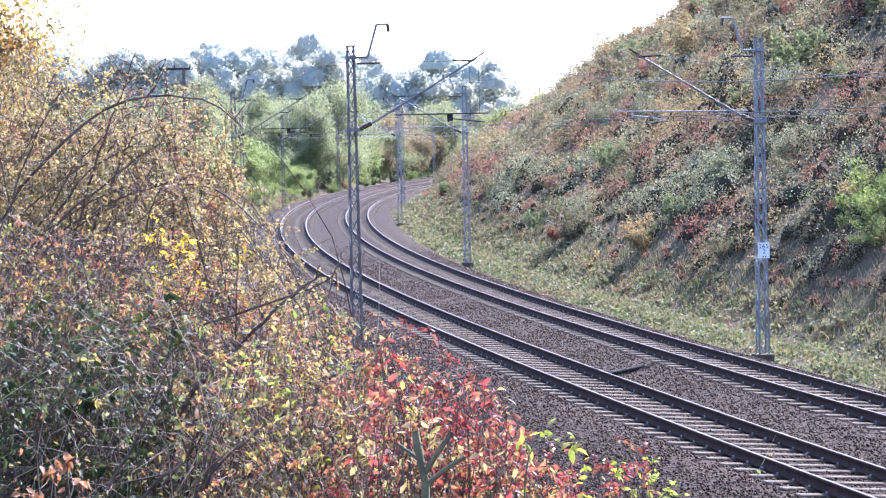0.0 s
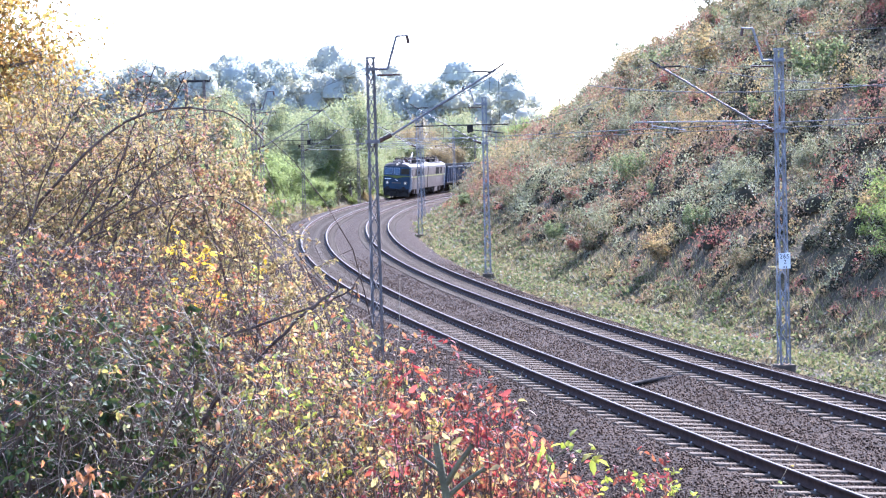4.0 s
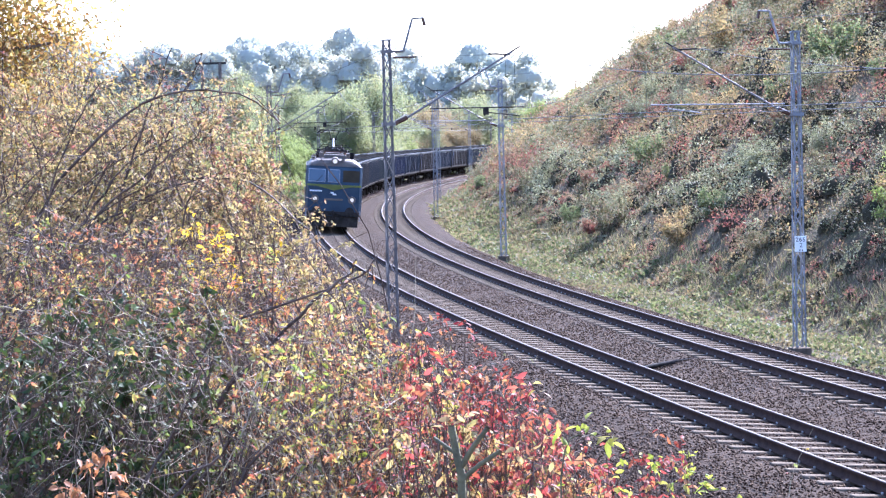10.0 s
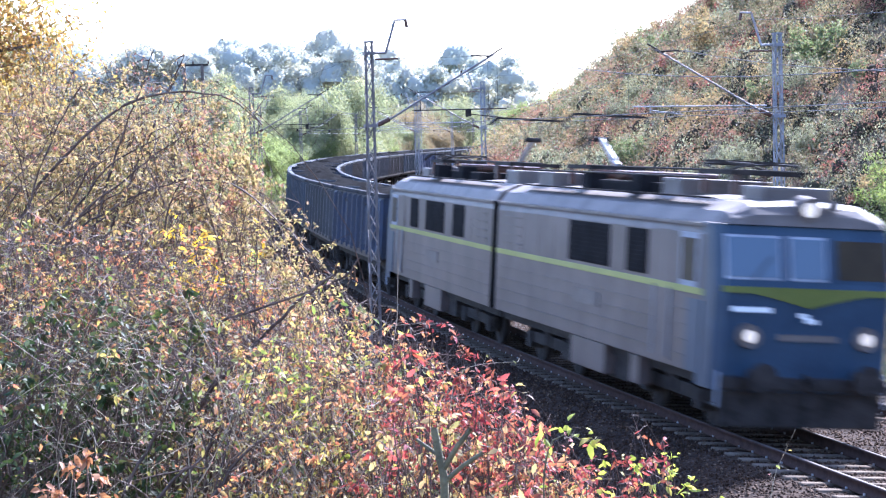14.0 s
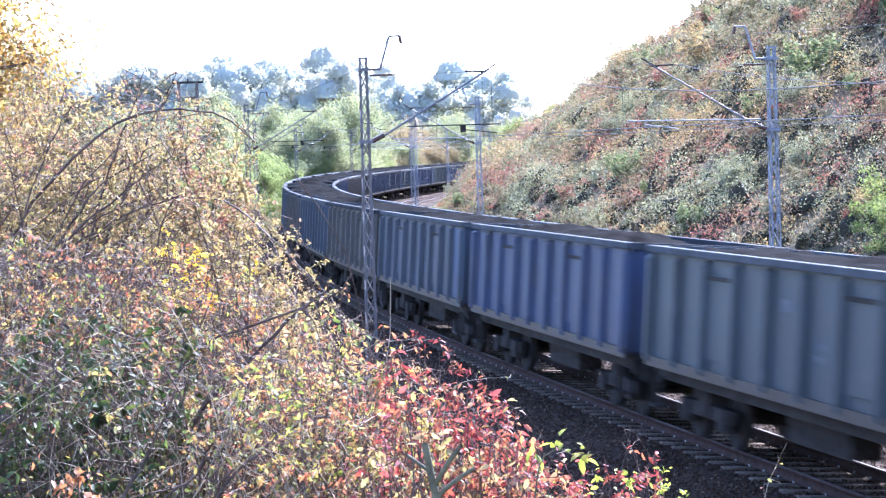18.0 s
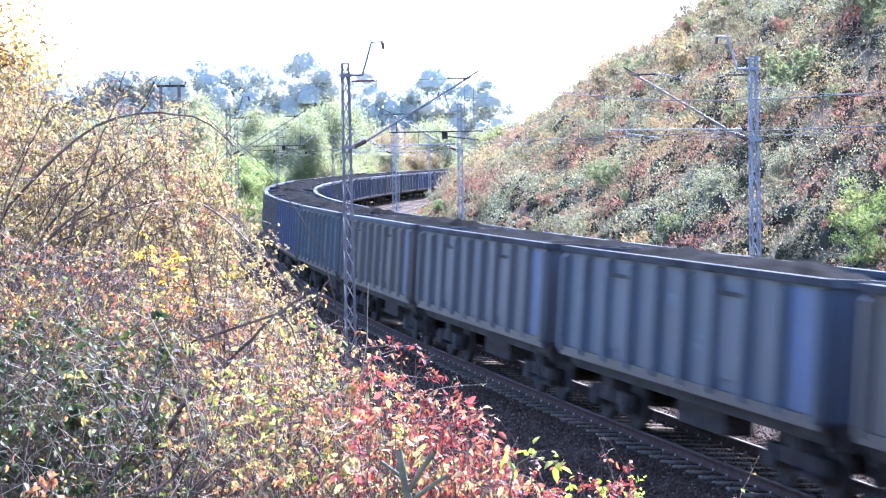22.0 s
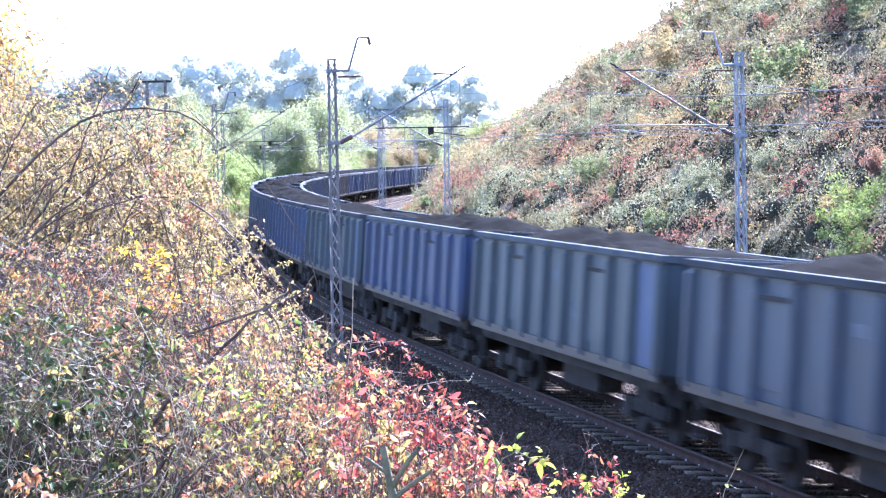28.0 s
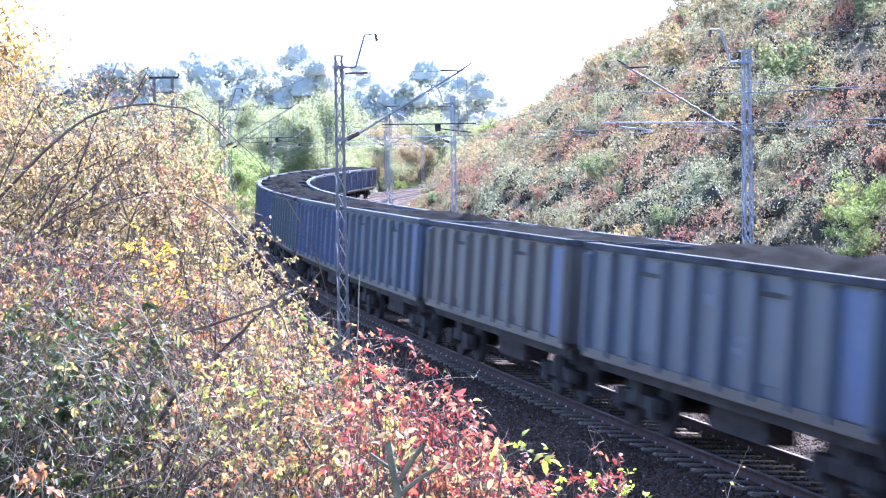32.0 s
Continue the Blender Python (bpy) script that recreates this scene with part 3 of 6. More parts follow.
def sleeper_mesh():
    bm = bmesh.new()
    box(bm, -0.125, 0.125, -1.3, 1.3, -0.2, 0, soft=0)
    for v in bm.verts:
        if v.co.z > -0.1:
            v.co.x *= 0.66
            v.co.y *= 0.99
    bmesh.ops.bevel(bm, geom=list(bm.edges), offset=0.012, segments=1, affect="EDGES")
    me = bpy.data.meshes.new("sleeper")
    bm.to_mesh(me)
    bm.free()
    me.materials.append(CONCRETE)
    return me


def on_line(s, o, z=0.0, lean=True):
    """The pose of a thing that stands on the line at s, x along it, leaning with the track."""
    h = float(np.interp(s, S, H_))
    x = Vector((math.cos(h), math.sin(h), GRADE)).normalized()
    n = Vector((math.sin(h), -math.cos(h), 0))
    up = (Vector((0, 0, 1)) + (n * CANT if lean else Vector())).normalized()
    y = up.cross(x).normalized()
    up = x.cross(y)
    p = at(s, o, z + (float(tilt(o)) if lean else 0.0))
    m = Matrix((x, y, up)).transposed().to_4x4()
    m.translation = Vector(p)
    return m


def build_track(o, label):
    t = thing("railway_track", label, "track", "the two tracks of the line", "structure")
    foot = [(-0.075, -0.172), (0.075, -0.172), (0.075, -0.160), (0.012, -0.135), (0.010, -0.05), (0.035, -0.035), (0.036, -0.004), (-0.036, -0.004), (-0.035, -0.035),
            (-0.010, -0.05), (-0.012, -0.135), (-0.075, -0.160)]
    top = [(-0.033, -0.006), (0.033, -0.006), (0.033, 0.0), (-0.033, 0.0)]
    for d in (-0.7525, 0.7525):
        r = raw("rail", *sweep([(a + d, b) for a, b in foot], -400, 960, 1.0, o), RUST, t)
        raw("running_surface", *sweep([(a + d, b) for a, b in top], -400, 960, 1.0, o), SHINE, r)
    me = sleeper_mesh()
    stations = np.arange(-30, 420, SLEEPER_STEP)
    near = [s for s in stations if 14 <= s < 14 + 300 * SLEEPER_STEP][:300]
    for s in near:
        piece("sleeper", me, t, on_line(s, o, -0.175))
    rest = [s for s in stations if s < 14 or s > near[-1] + 0.1]
    vs, fs = [], []
    cube = np.array([(-.13, -1.3, -.2), (.13, -1.3, -.2), (.13, 1.3, -.2), (-.13, 1.3, -.2), (-.11, -1.29, 0), (.11, -1.29, 0), (.11, 1.29, 0), (-.11, 1.29, 0)])
    quads = np.array([(4, 5, 6, 7), (0, 1, 5, 4), (1, 2, 6, 5), (2, 3, 7, 6), (3, 0, 4, 7)])
    for i, s in enumerate(rest):
        m = np.array(on_line(s, o, -0.175))
        vs.append(cube @ m[:3, :3].T + m[:3, 3])
        fs.append(quads + 8 * i)
    tagged(raw("far_sleepers", np.concatenate(vs), np.concatenate(fs), CONCRETE, t), kind="stuff")
    bm_v, bm_f, k = [], [], 0
    cube = np.array([(x, y, z) for z in (0, 1) for x, y in ((-1, -1), (1, -1), (1, 1), (-1, 1))], float)
    quads = np.array([(4, 5, 6, 7), (0, 1, 5, 4), (1, 2, 6, 5), (2, 3, 7, 6), (3, 0, 4, 7)])
    for s in stations[(stations > 10) & (stations < 240)]:
        m = np.array(on_line(s, o, 0))
        for d in (-0.7525, 0.7525):
            for e in (-0.075, 0.075):
                p = cube * (0.018, 0.012, 0.03) + (0, -(d + e), -0.165)
                bm_v.append(p @ m[:3, :3].T + m[:3, 3])
                bm_f.append(quads + 8 * k)
                k += 1
    tagged(raw("rail_fastenings", np.concatenate(bm_v), np.concatenate(bm_f), CLIP, t), kind="stuff")


build_track(0.0, "rusty steel rails on pale concrete sleepers in ballast")
build_track(TRACK_2, "rusty steel rails on pale concrete sleepers beside the bank")


# ---- overhead line ----
def build_mast(m, label, paint, pulled):
    """A lattice mast; x points to the track."""
    t = thing("catenary_mast", label, "mast", "lattice masts of the overhead line", m=m)
    top, w0, w1 = 7.9, 0.138, 0.095

    def half(z):
        return w0 + (w1 - w0) * z / top
    part("foundation", boxes((-0.23, 0.23, -0.23, 0.23, -1.2, 0.02), soft=0.02), CONCRETE, t, "concrete footing")
    for sx in (-1, 1):
        for sy in (-1, 1):
            bm = bmesh.new()
            for a, b in (((0, 0.036), (0, 0.008)), ((0, 0.008), (0, 0.036))):
                va = []
                for z in (0.0, top):
                    h = half(z)
                    for px, py in ((a[0], b[0]), (a[1], b[0]), (a[1], b[1]), (a[0], b[1])):
                        va.append(bm.verts.new((sx * (h - px), sy * (h - py), z)))
                for q in ((0, 1, 5, 4), (1, 2, 6, 5), (2, 3, 7, 6), (3, 0, 4, 7), (4, 5, 6, 7)):
                    bm.faces.new([va[i] for i in q])
            bmesh.ops.recalc_face_normals(bm, faces=bm.faces)
            part("leg", bm, paint, t)
    for face in range(4):
        r = Matrix.Rotation(face * math.pi / 2, 3, "Z")
        n = 19
        for i in range(n):
            z0, z1, k = top * i / n, top * (i + 1) / n, 1 if i % 2 else -1
            part("lacing_bar", rods((r @ Vector((-k * (half(z0) - 0.02), half(z0), z0)), r @ Vector((k * (half(z1) - 0.02), half(z1), z1)), 0.014), n=4), paint, t)
    part("cap_plate", boxes((-0.11, 0.11, -0.11, 0.11, top - 0.02, top + 0.02)), paint, t)
    arm = part("cantilever_tube", rods(((0.45, 0, 5.98), (3.15, 0, 7.56), 0.025)), DULL_STEEL, t)
    part("insulator", rods(((0.18, 0, 5.86), (0.47, 0, 6.0), 0.055), n=10), CERAMIC, arm)
    part("arm_tip", rods(((2.95, 0, 7.46), (3.35, 0, 7.70), 0.02)), DARK_IRON, arm)
    part("clamp_band", boxes((-0.15, 0.16, -0.15, 0.15, 5.81, 5.89)), paint, t)
    part("messenger_saddle", rods(((2.55, 0.02, 7.52), (3.1, 0, 7.50), 0.022)), DARK_IRON, t)
    if pulled:
        reg = part("registration_arm", rods(((0.3, 0, 6.12), (3.75, 0, 6.16), 0.016)), paint, t)
        part("steady_arm", rods(((3.3, 0, 6.06), (2.45, 0, 5.94), 0.014), ((3.3, 0, 6.14), (3.3, 0, 6.0), 0.012)), paint, reg)
    else:
        reg = part("registration_arm", rods(((1.05, 0, 6.2), (3.42, 0, 6.2), 0.016)), DARK_IRON, t)
        part("steady_arm", rods(((2.5, 0, 6.08), (3.3, 0, 5.98), 0.014), ((2.5, 0, 6.08), (2.4, 0, 6.0), 0.014)), DARK_IRON, reg)
        part("drop_bracket", prism([(-0.03, 6.2), (0.03, 6.2), (0.015, 6.02), (-0.015, 6.02)], 2.38, 2.52), DARK_IRON, reg)
        for x, z, r in ((1.25, 6.45, 0.012), (3.2, 7.58, 0.005)):
            part("hanger", rods(((x, 0, 6.2), (x, 0, z), r), n=6), DARK_IRON, reg)
    part("stay", rods(((0.72, 0, 7.48), (3.0, 0, 7.5), 0.004)), WIRE, t)
    part("stay_insulator", rods(((0.15, 0, 7.47), (0.72, 0, 7.48), 0.024), n=10), CERAMIC, t)
    hook = part("feeder_bracket", rods(((0.1, 0, 7.62), (0.42, 0, 7.62), 0.03), ((0.42, 0, 7.62), (0.66, 0, 8.42), 0.03), ((0.66, 0, 8.42), (0.95, 0, 8.43), 0.024)), paint, t)
    part("feeder_insulator", rods(((0.93, 0, 8.42), (0.96, 0, 8.24), 0.04), n=10), CERAMIC, hook)
    part("bracket_band", boxes((-0.13, 0.13, -0.13, 0.13, 7.58, 7.66)), paint, t)
    return t


MAST_S = [3 + 45 * i for i in range(0, 8)]
LEFT_O, RIGHT_O = -3.35, 6.95
FOOT = -0.5


def mast_pose(s, o):
    h = float(np.interp(s, S, H_))
    turn = math.degrees(h) - 90 + (180 if o > 2 else 0)
    p = at(s, o, FOOT)
    return pose(*p, 0, 0, turn)


first = build_mast(mast_pose(49, LEFT_O), "brown-grey steel lattice mast with a tubular bracket arm", DULL_STEEL, False)
second = build_mast(mast_pose(48, 6.78), "pale grey steel lattice mast at the foot of the bank", STEEL_GREY, True)
for s_ in MAST_S:
    if s_ != 48:
        copy_thing(first, mast_pose(s_ + 1, LEFT_O))
        copy_thing(second, mast_pose(s_ if s_ != 138 else 142, RIGHT_O))


def build_wires():
    t = thing("overhead_wires", "thin dark contact and carrier wires between the masts", "wires", kind="structure")
    st = np.arange(MAST_S[0], MAST_S[-1] + 0.1, 2.5)
    phase = (st - 3) / 45 % 1
    sag = 4 * phase * (1 - phase)
    zig = 0.25 * np.sin((st - 3) / 45 * math.pi)
    for o, side, reach in ((0.0, 1, LEFT_O), (TRACK_2, -1, RIGHT_O)):
        for name, off, z, r in (("contact_wire", o - 0.25 * side + zig, 5.40 + 0 * st, 0.0085), ("carrier_wire", o - 0.25 * side + zig, 7.02 - 1.15 * sag, 0.0085),
                                ("feeder_wire", reach + 0.95 * side + 0 * st, 7.74 - 0.5 * sag, 0.006)):
            raw(name, *tubes([(at(st, off, z), np.full(len(st), r))], 5), WIRE, t)
        drops = []
        for s in np.arange(MAST_S[0] + 4.5, 240, 6):
            ph = (s - 3) / 45 % 1
            k = 4 * ph * (1 - ph)
            zz = 0.25 * math.sin((s - 3) / 45 * math.pi)
            drops.append((np.stack([at(s, o - 0.25 * side + zz, 5.4), at(s, o - 0.25 * side + zz, 7.02 - 1.15 * k)]), [0.004, 0.004]))
        raw("dropper_wires", *tubes(drops, 4), WIRE, t)


build_wires()


def lettering(name, text, size, m, material, parent):
    cu = bpy.data.curves.new(name, "FONT")
    cu.body, cu.size, cu.align_x, cu.align_y = text, size, "CENTER", "CENTER"
    tmp = bpy.data.objects.new(name, cu)
    me = bpy.data.meshes.new_from_object(tmp)
    bpy.data.objects.remove(tmp)
    me.materials.append(material)
    ob = new(name, me)
    ob.parent, ob.matrix_basis = parent, m
    return ob


def build_sign():
    base = Vector(at(48, 6.78, 2.13))
    t = thing("kilometre_sign", "white plate with black distance figures on a grey mast", "sign", m=look(base + Vector((0.02, -0.26, 0)), base + Vector((-0.5, -10, 0))) @ pose(0, 0, 0, 0, 180, 0))
    part("plate", boxes((-0.145, 0.145, -0.195, 0.195, -0.008, 0.0)), WHITE, t)
    for i, d in enumerate("265"):
        lettering("digit", d, 0.155, pose(-0.085 + 0.085 * i, 0.10, 0.004), BLACK, t)
    lettering("digit", "2", 0.155, pose(0.01, -0.035, 0.004), BLACK, t)
    part("mark", boxes((-0.03, 0.0, -0.175, -0.14, 0.0, 0.003), (0.03, 0.06, -0.175, -0.14, 0.0, 0.003)), BLACK, t)


build_sign()


def build_cross_tube():
    """A dark tube that lies across the ballast between the tracks."""
    q = np.linspace(0, 1, 12)
    p = at(42.3 + 2.0 * q, 1.1 + 2.1 * q, -0.225 + 0.03 * np.sin(q * math.pi) - 0.07 * (q - 0.5))
    t = thing("cable", "thick dark tube lying across the ballast", "cable")
    raw("sheath", *tubes([(p, np.full(12, 0.05))], 8), DARK_IRON, t, shade=True)


build_cross_tube()


def build_pole(x, y, top, wide, label):
    """Two timber posts with a crossbar and insulators."""
    z = float(ground_z(np.array([x]), np.array([y]))[0])
    t = thing("power_pole", label, "pole", m=pose(x, y, z))
    h = top - z
    for d in (-wide / 2, wide / 2):
        part("post", rods(((d, 0, -0.6), (d, 0, h), 0.10, 0.075), n=10), BARK, t)
    bar = part("crossbar", boxes((-wide * 0.85, wide * 0.85, -0.05, 0.05, h - 0.08, h + 0.02), soft=0.01), DARK_IRON, t)
    for d in (-wide * 0.85, 0, wide * 0.85):
        part("insulator", rods(((d, 0, h + 0.02), (d, 0, h + 0.15), 0.035, 0.025), n=8), CERAMIC, bar)
    return t


build_pole(-11.95, 100, 8.3, 0.82, "dark timber twin-post power pole beyond the shrubs")
build_pole(14.35, 300, 11.0, 1.6, "far dark twin-post power pole above the bank's end")

# ---- train ----
def wheelset(parent, x, r):
    w = part("axle", rods(((0, -0.95, 0), (0, 0.95, 0), 0.07), n=10), DARK_IRON, parent)
    w.matrix_basis = pose(x, 0, r)
    for y in (-0.7525, 0.7525):
        k = part("wheel", rods(((0, y - 0.065, 0), (0, y + 0.065, 0), r), ((0, y - 0.075, 0), (0, y + 0.075, 0), r * 0.4), n=20), DARK_IRON, w)
    return w


def bogie(parent, x, base=1.8, r=0.485):
    b = part("bogie", boxes((x - base / 2 - 0.35, x + base / 2 + 0.35, -1.06, -0.9, 0.42, 0.66), (x - base / 2 - 0.35, x + base / 2 + 0.35, 0.9, 1.06, 0.42, 0.66),
                            (x - 0.25, x + 0.25, -1.1, 1.1, 0.45, 0.95), (x - base / 2 - 0.2, x - base / 2 + 0.2, -1.12, -0.88, 0.3, 0.66), (x + base / 2 - 0.2, x + base / 2 + 0.2, -1.12, -0.88, 0.3, 0.66),
                            (x - base / 2 - 0.2, x - base / 2 + 0.2, 0.88, 1.12, 0.3, 0.66), (x + base / 2 - 0.2, x + base / 2 + 0.2, 0.88, 1.12, 0.3, 0.66), soft=0.02), DARK_IRON, parent)
    for d in (-base / 2, base / 2):
        wheelset(parent, x + d, r)
    for y in (-1.0, 1.0):
        part("spring", rods((((x, y, 0.5)), (x, y, 0.88), 0.13), n=10), DARK_IRON, b)
    return b


def buffers(parent, x, sign, z=1.06):
    for y in (-0.875, 0.875):
        b = part("buffer", rods(((x, y, z), (x + sign * 0.45, y, z), 0.11), n=12), DARK_IRON, parent)
        part("buffer_head", rods(((x + sign * 0.45, y, z), (x + sign * 0.50, y, z), 0.22, 0.24), n=16), DARK_IRON, b)


def build_wagon():
    """An open high-sided coal wagon, 14.04 m over its buffers; x points forward."""
    t = thing("coal_wagon", "worn blue high-sided open wagon loaded with coal", "wagon", "wagons of the coal train")
    L, W, z0, z1 = 6.40, 1.45, 1.18, 3.07
    part("underframe", boxes((-L, L, -1.3, -1.12, 0.92, z0), (-L, L, 1.12, 1.3, 0.92, z0), (-L, L, -0.25, 0.25, 0.8, z0), (-L, -L + 0.2, -1.3, 1.3, 0.85, z0),
                             (L - 0.2, L, -1.3, 1.3, 0.85, z0), (-1.2, 1.2, -0.9, -0.4, 0.45, 0.9)), DARK_IRON, t)
    part("floor_plate", boxes((-L, L, -W, W, z0, z0 + 0.06)), DARK_IRON, t)
    bays = 9
    for sy in (-1, 1):
        y = sy * W
        part("side_wall", boxes((-L, L, min(y, y - sy * 0.05), max(y, y - sy * 0.05), z0, z1)), WAGON, t)
        for i in range(bays + 1):
            x = -L + 0.12 + (2 * L - 0.24) * i / bays
            w = 0.11 if i not in (0, bays) else 0.12
            bm = bmesh.new()
            d = sy * 0.13
            va = [bm.verts.new(p) for p in ((x - w, y, z0 + 0.0), (x + w, y, z0), (x + w * 0.55, y + d, z0 + 0.05), (x - w * 0.55, y + d, z0 + 0.05),
                                            (x - w, y, z1 - 0.02), (x + w, y, z1 - 0.02), (x + w * 0.55, y + d, z1 - 0.1), (x - w * 0.55, y + d, z1 - 0.1))]
            for q in ((0, 1, 2, 3), (4, 5, 6, 7), (1, 2, 6, 5), (2, 3, 7, 6), (3, 0, 4, 7)):
                bm.faces.new([va[k] for k in q])
            bmesh.ops.recalc_face_normals(bm, faces=bm.faces)
            part("rib", bm, WAGON, t)
        part("top_rail", boxes((-L - 0.03, L + 0.03, min(y - sy * 0.09, y + sy * 0.12), max(y - sy * 0.09, y + sy * 0.12), z1, z1 + 0.12), soft=0.02), WAGON_RIM, t)
        part("front_panel", boxes((L - 1.28, L - 0.16, min(y + sy * 0.004, y + sy * 0.02), max(y + sy * 0.004, y + sy * 0.02), z0 + 0.14, z1 - 0.06)), WAGON, t, "brighter blue end panel")
        part("sill", boxes((-L, L, min(y, y + sy * 0.07), max(y, y + sy * 0.07), z0 - 0.05, z0 + 0.12)), WAGON, t)
        for x in (-2.8, 2.8):
            d = part("side_door", boxes((x - 0.62, x + 0.62, min(y + sy * 0.006, y + sy * 0.03), max(y + sy * 0.006, y + sy * 0.03), z0 + 0.3, z1 - 0.25), soft=0.006), WAGON, t)
            part("door_bar", boxes((x - 0.55, x + 0.55, min(y + sy * 0.03, y + sy * 0.08), max(y + sy * 0.03, y + sy * 0.08), z1 - 0.33, z1 - 0.26)), DARK_IRON, d)
        for x0, x1, a, b in ((1.05, 1.45, 2.0, 2.09), (1.05, 1.35, 1.82, 1.90), (-0.25, 0.2, 2.45, 2.62)):
            part("stencil_mark", boxes((x0, x1, min(y + sy * 0.001, y + sy * 0.01), max(y + sy * 0.001, y + sy * 0.01), a, b)), MARK, t, "faded white stencil bar")
    for sx in (-1, 1):
        x = sx * L
        e = part("end_wall", boxes((min(x, x - sx * 0.05), max(x, x - sx * 0.05), -W, W, z0, z1)), WAGON, t)
        part("end_rail", boxes((min(x - sx * 0.05, x + sx * 0.08), max(x - sx * 0.05, x + sx * 0.08), -W, W, z1, z1 + 0.12)), WAGON_RIM, e)
        for y in (-0.7, 0, 0.7):
            part("end_rib", boxes((min(x, x + sx * 0.1), max(x, x + sx * 0.1), y - 0.06, y + 0.06, z0, z1)), WAGON, e)
        buffers(t, x, sx)
        bogie(t, sx * 4.5)
        part("step", boxes((sx * 5.9 - 0.18, sx * 5.9 + 0.18, -1.5, -1.28, 0.45, 0.5), (sx * 5.9 - 0.18, sx * 5.9 - 0.14, -1.42, -1.38, 0.5, 1.0), (sx * 5.9 + 0.14, sx * 5.9 + 0.18, -1.42, -1.38, 0.5, 1.0)), DARK_IRON, t)
    part("coupling", rods(((-7.02, 0, 1.0), (-L, 0, 1.0), 0.05), ((L, 0, 1.0), (7.02, 0, 1.0), 0.05)), DARK_IRON, t)
    return t


def coal_mesh(seed):
    r = np.random.RandomState(seed)
    xs, ys = np.linspace(-6.33, 6.33, 56), np.linspace(-1.39, 1.39, 15)
    gx, gy = np.meshgrid(xs, ys, indexing="ij")
    p = r.uniform(0, 6.28)
    tall = r.uniform(0.4, 0.9) if seed < 3 else r.uniform(0.9, 1.25)
    heap = sum(0.42 * tall * r.uniform(0.3, 1.0) * np.maximum(0, 1 - np.abs(gx - c) / r.uniform(1.0, 2.1)) ** 0.9 for c in np.linspace(-4.9, 4.9, 5) + r.normal(0, 0.55, 5)) * np.cos(gy / 1.39 * 1.35)
    z = 3.08 + 0.9 * heap * (np.abs(gx) < 5.9) + r.normal(0, 0.045, gx.shape) - 0.12 * (np.abs(gy) / 1.39) ** 2 + r.uniform(-0.1, 0.05)
    i = (np.arange(55)[:, None] * 15 + np.arange(14)[None]).ravel()
    v = np.stack([gx, gy, z], -1).reshape(-1, 3)
    ob = raw("coal_load", v, np.stack([i, i + 15, i + 16, i + 1], 1), COAL)
    me = ob.data
    bpy.data.objects.remove(ob)
    return me


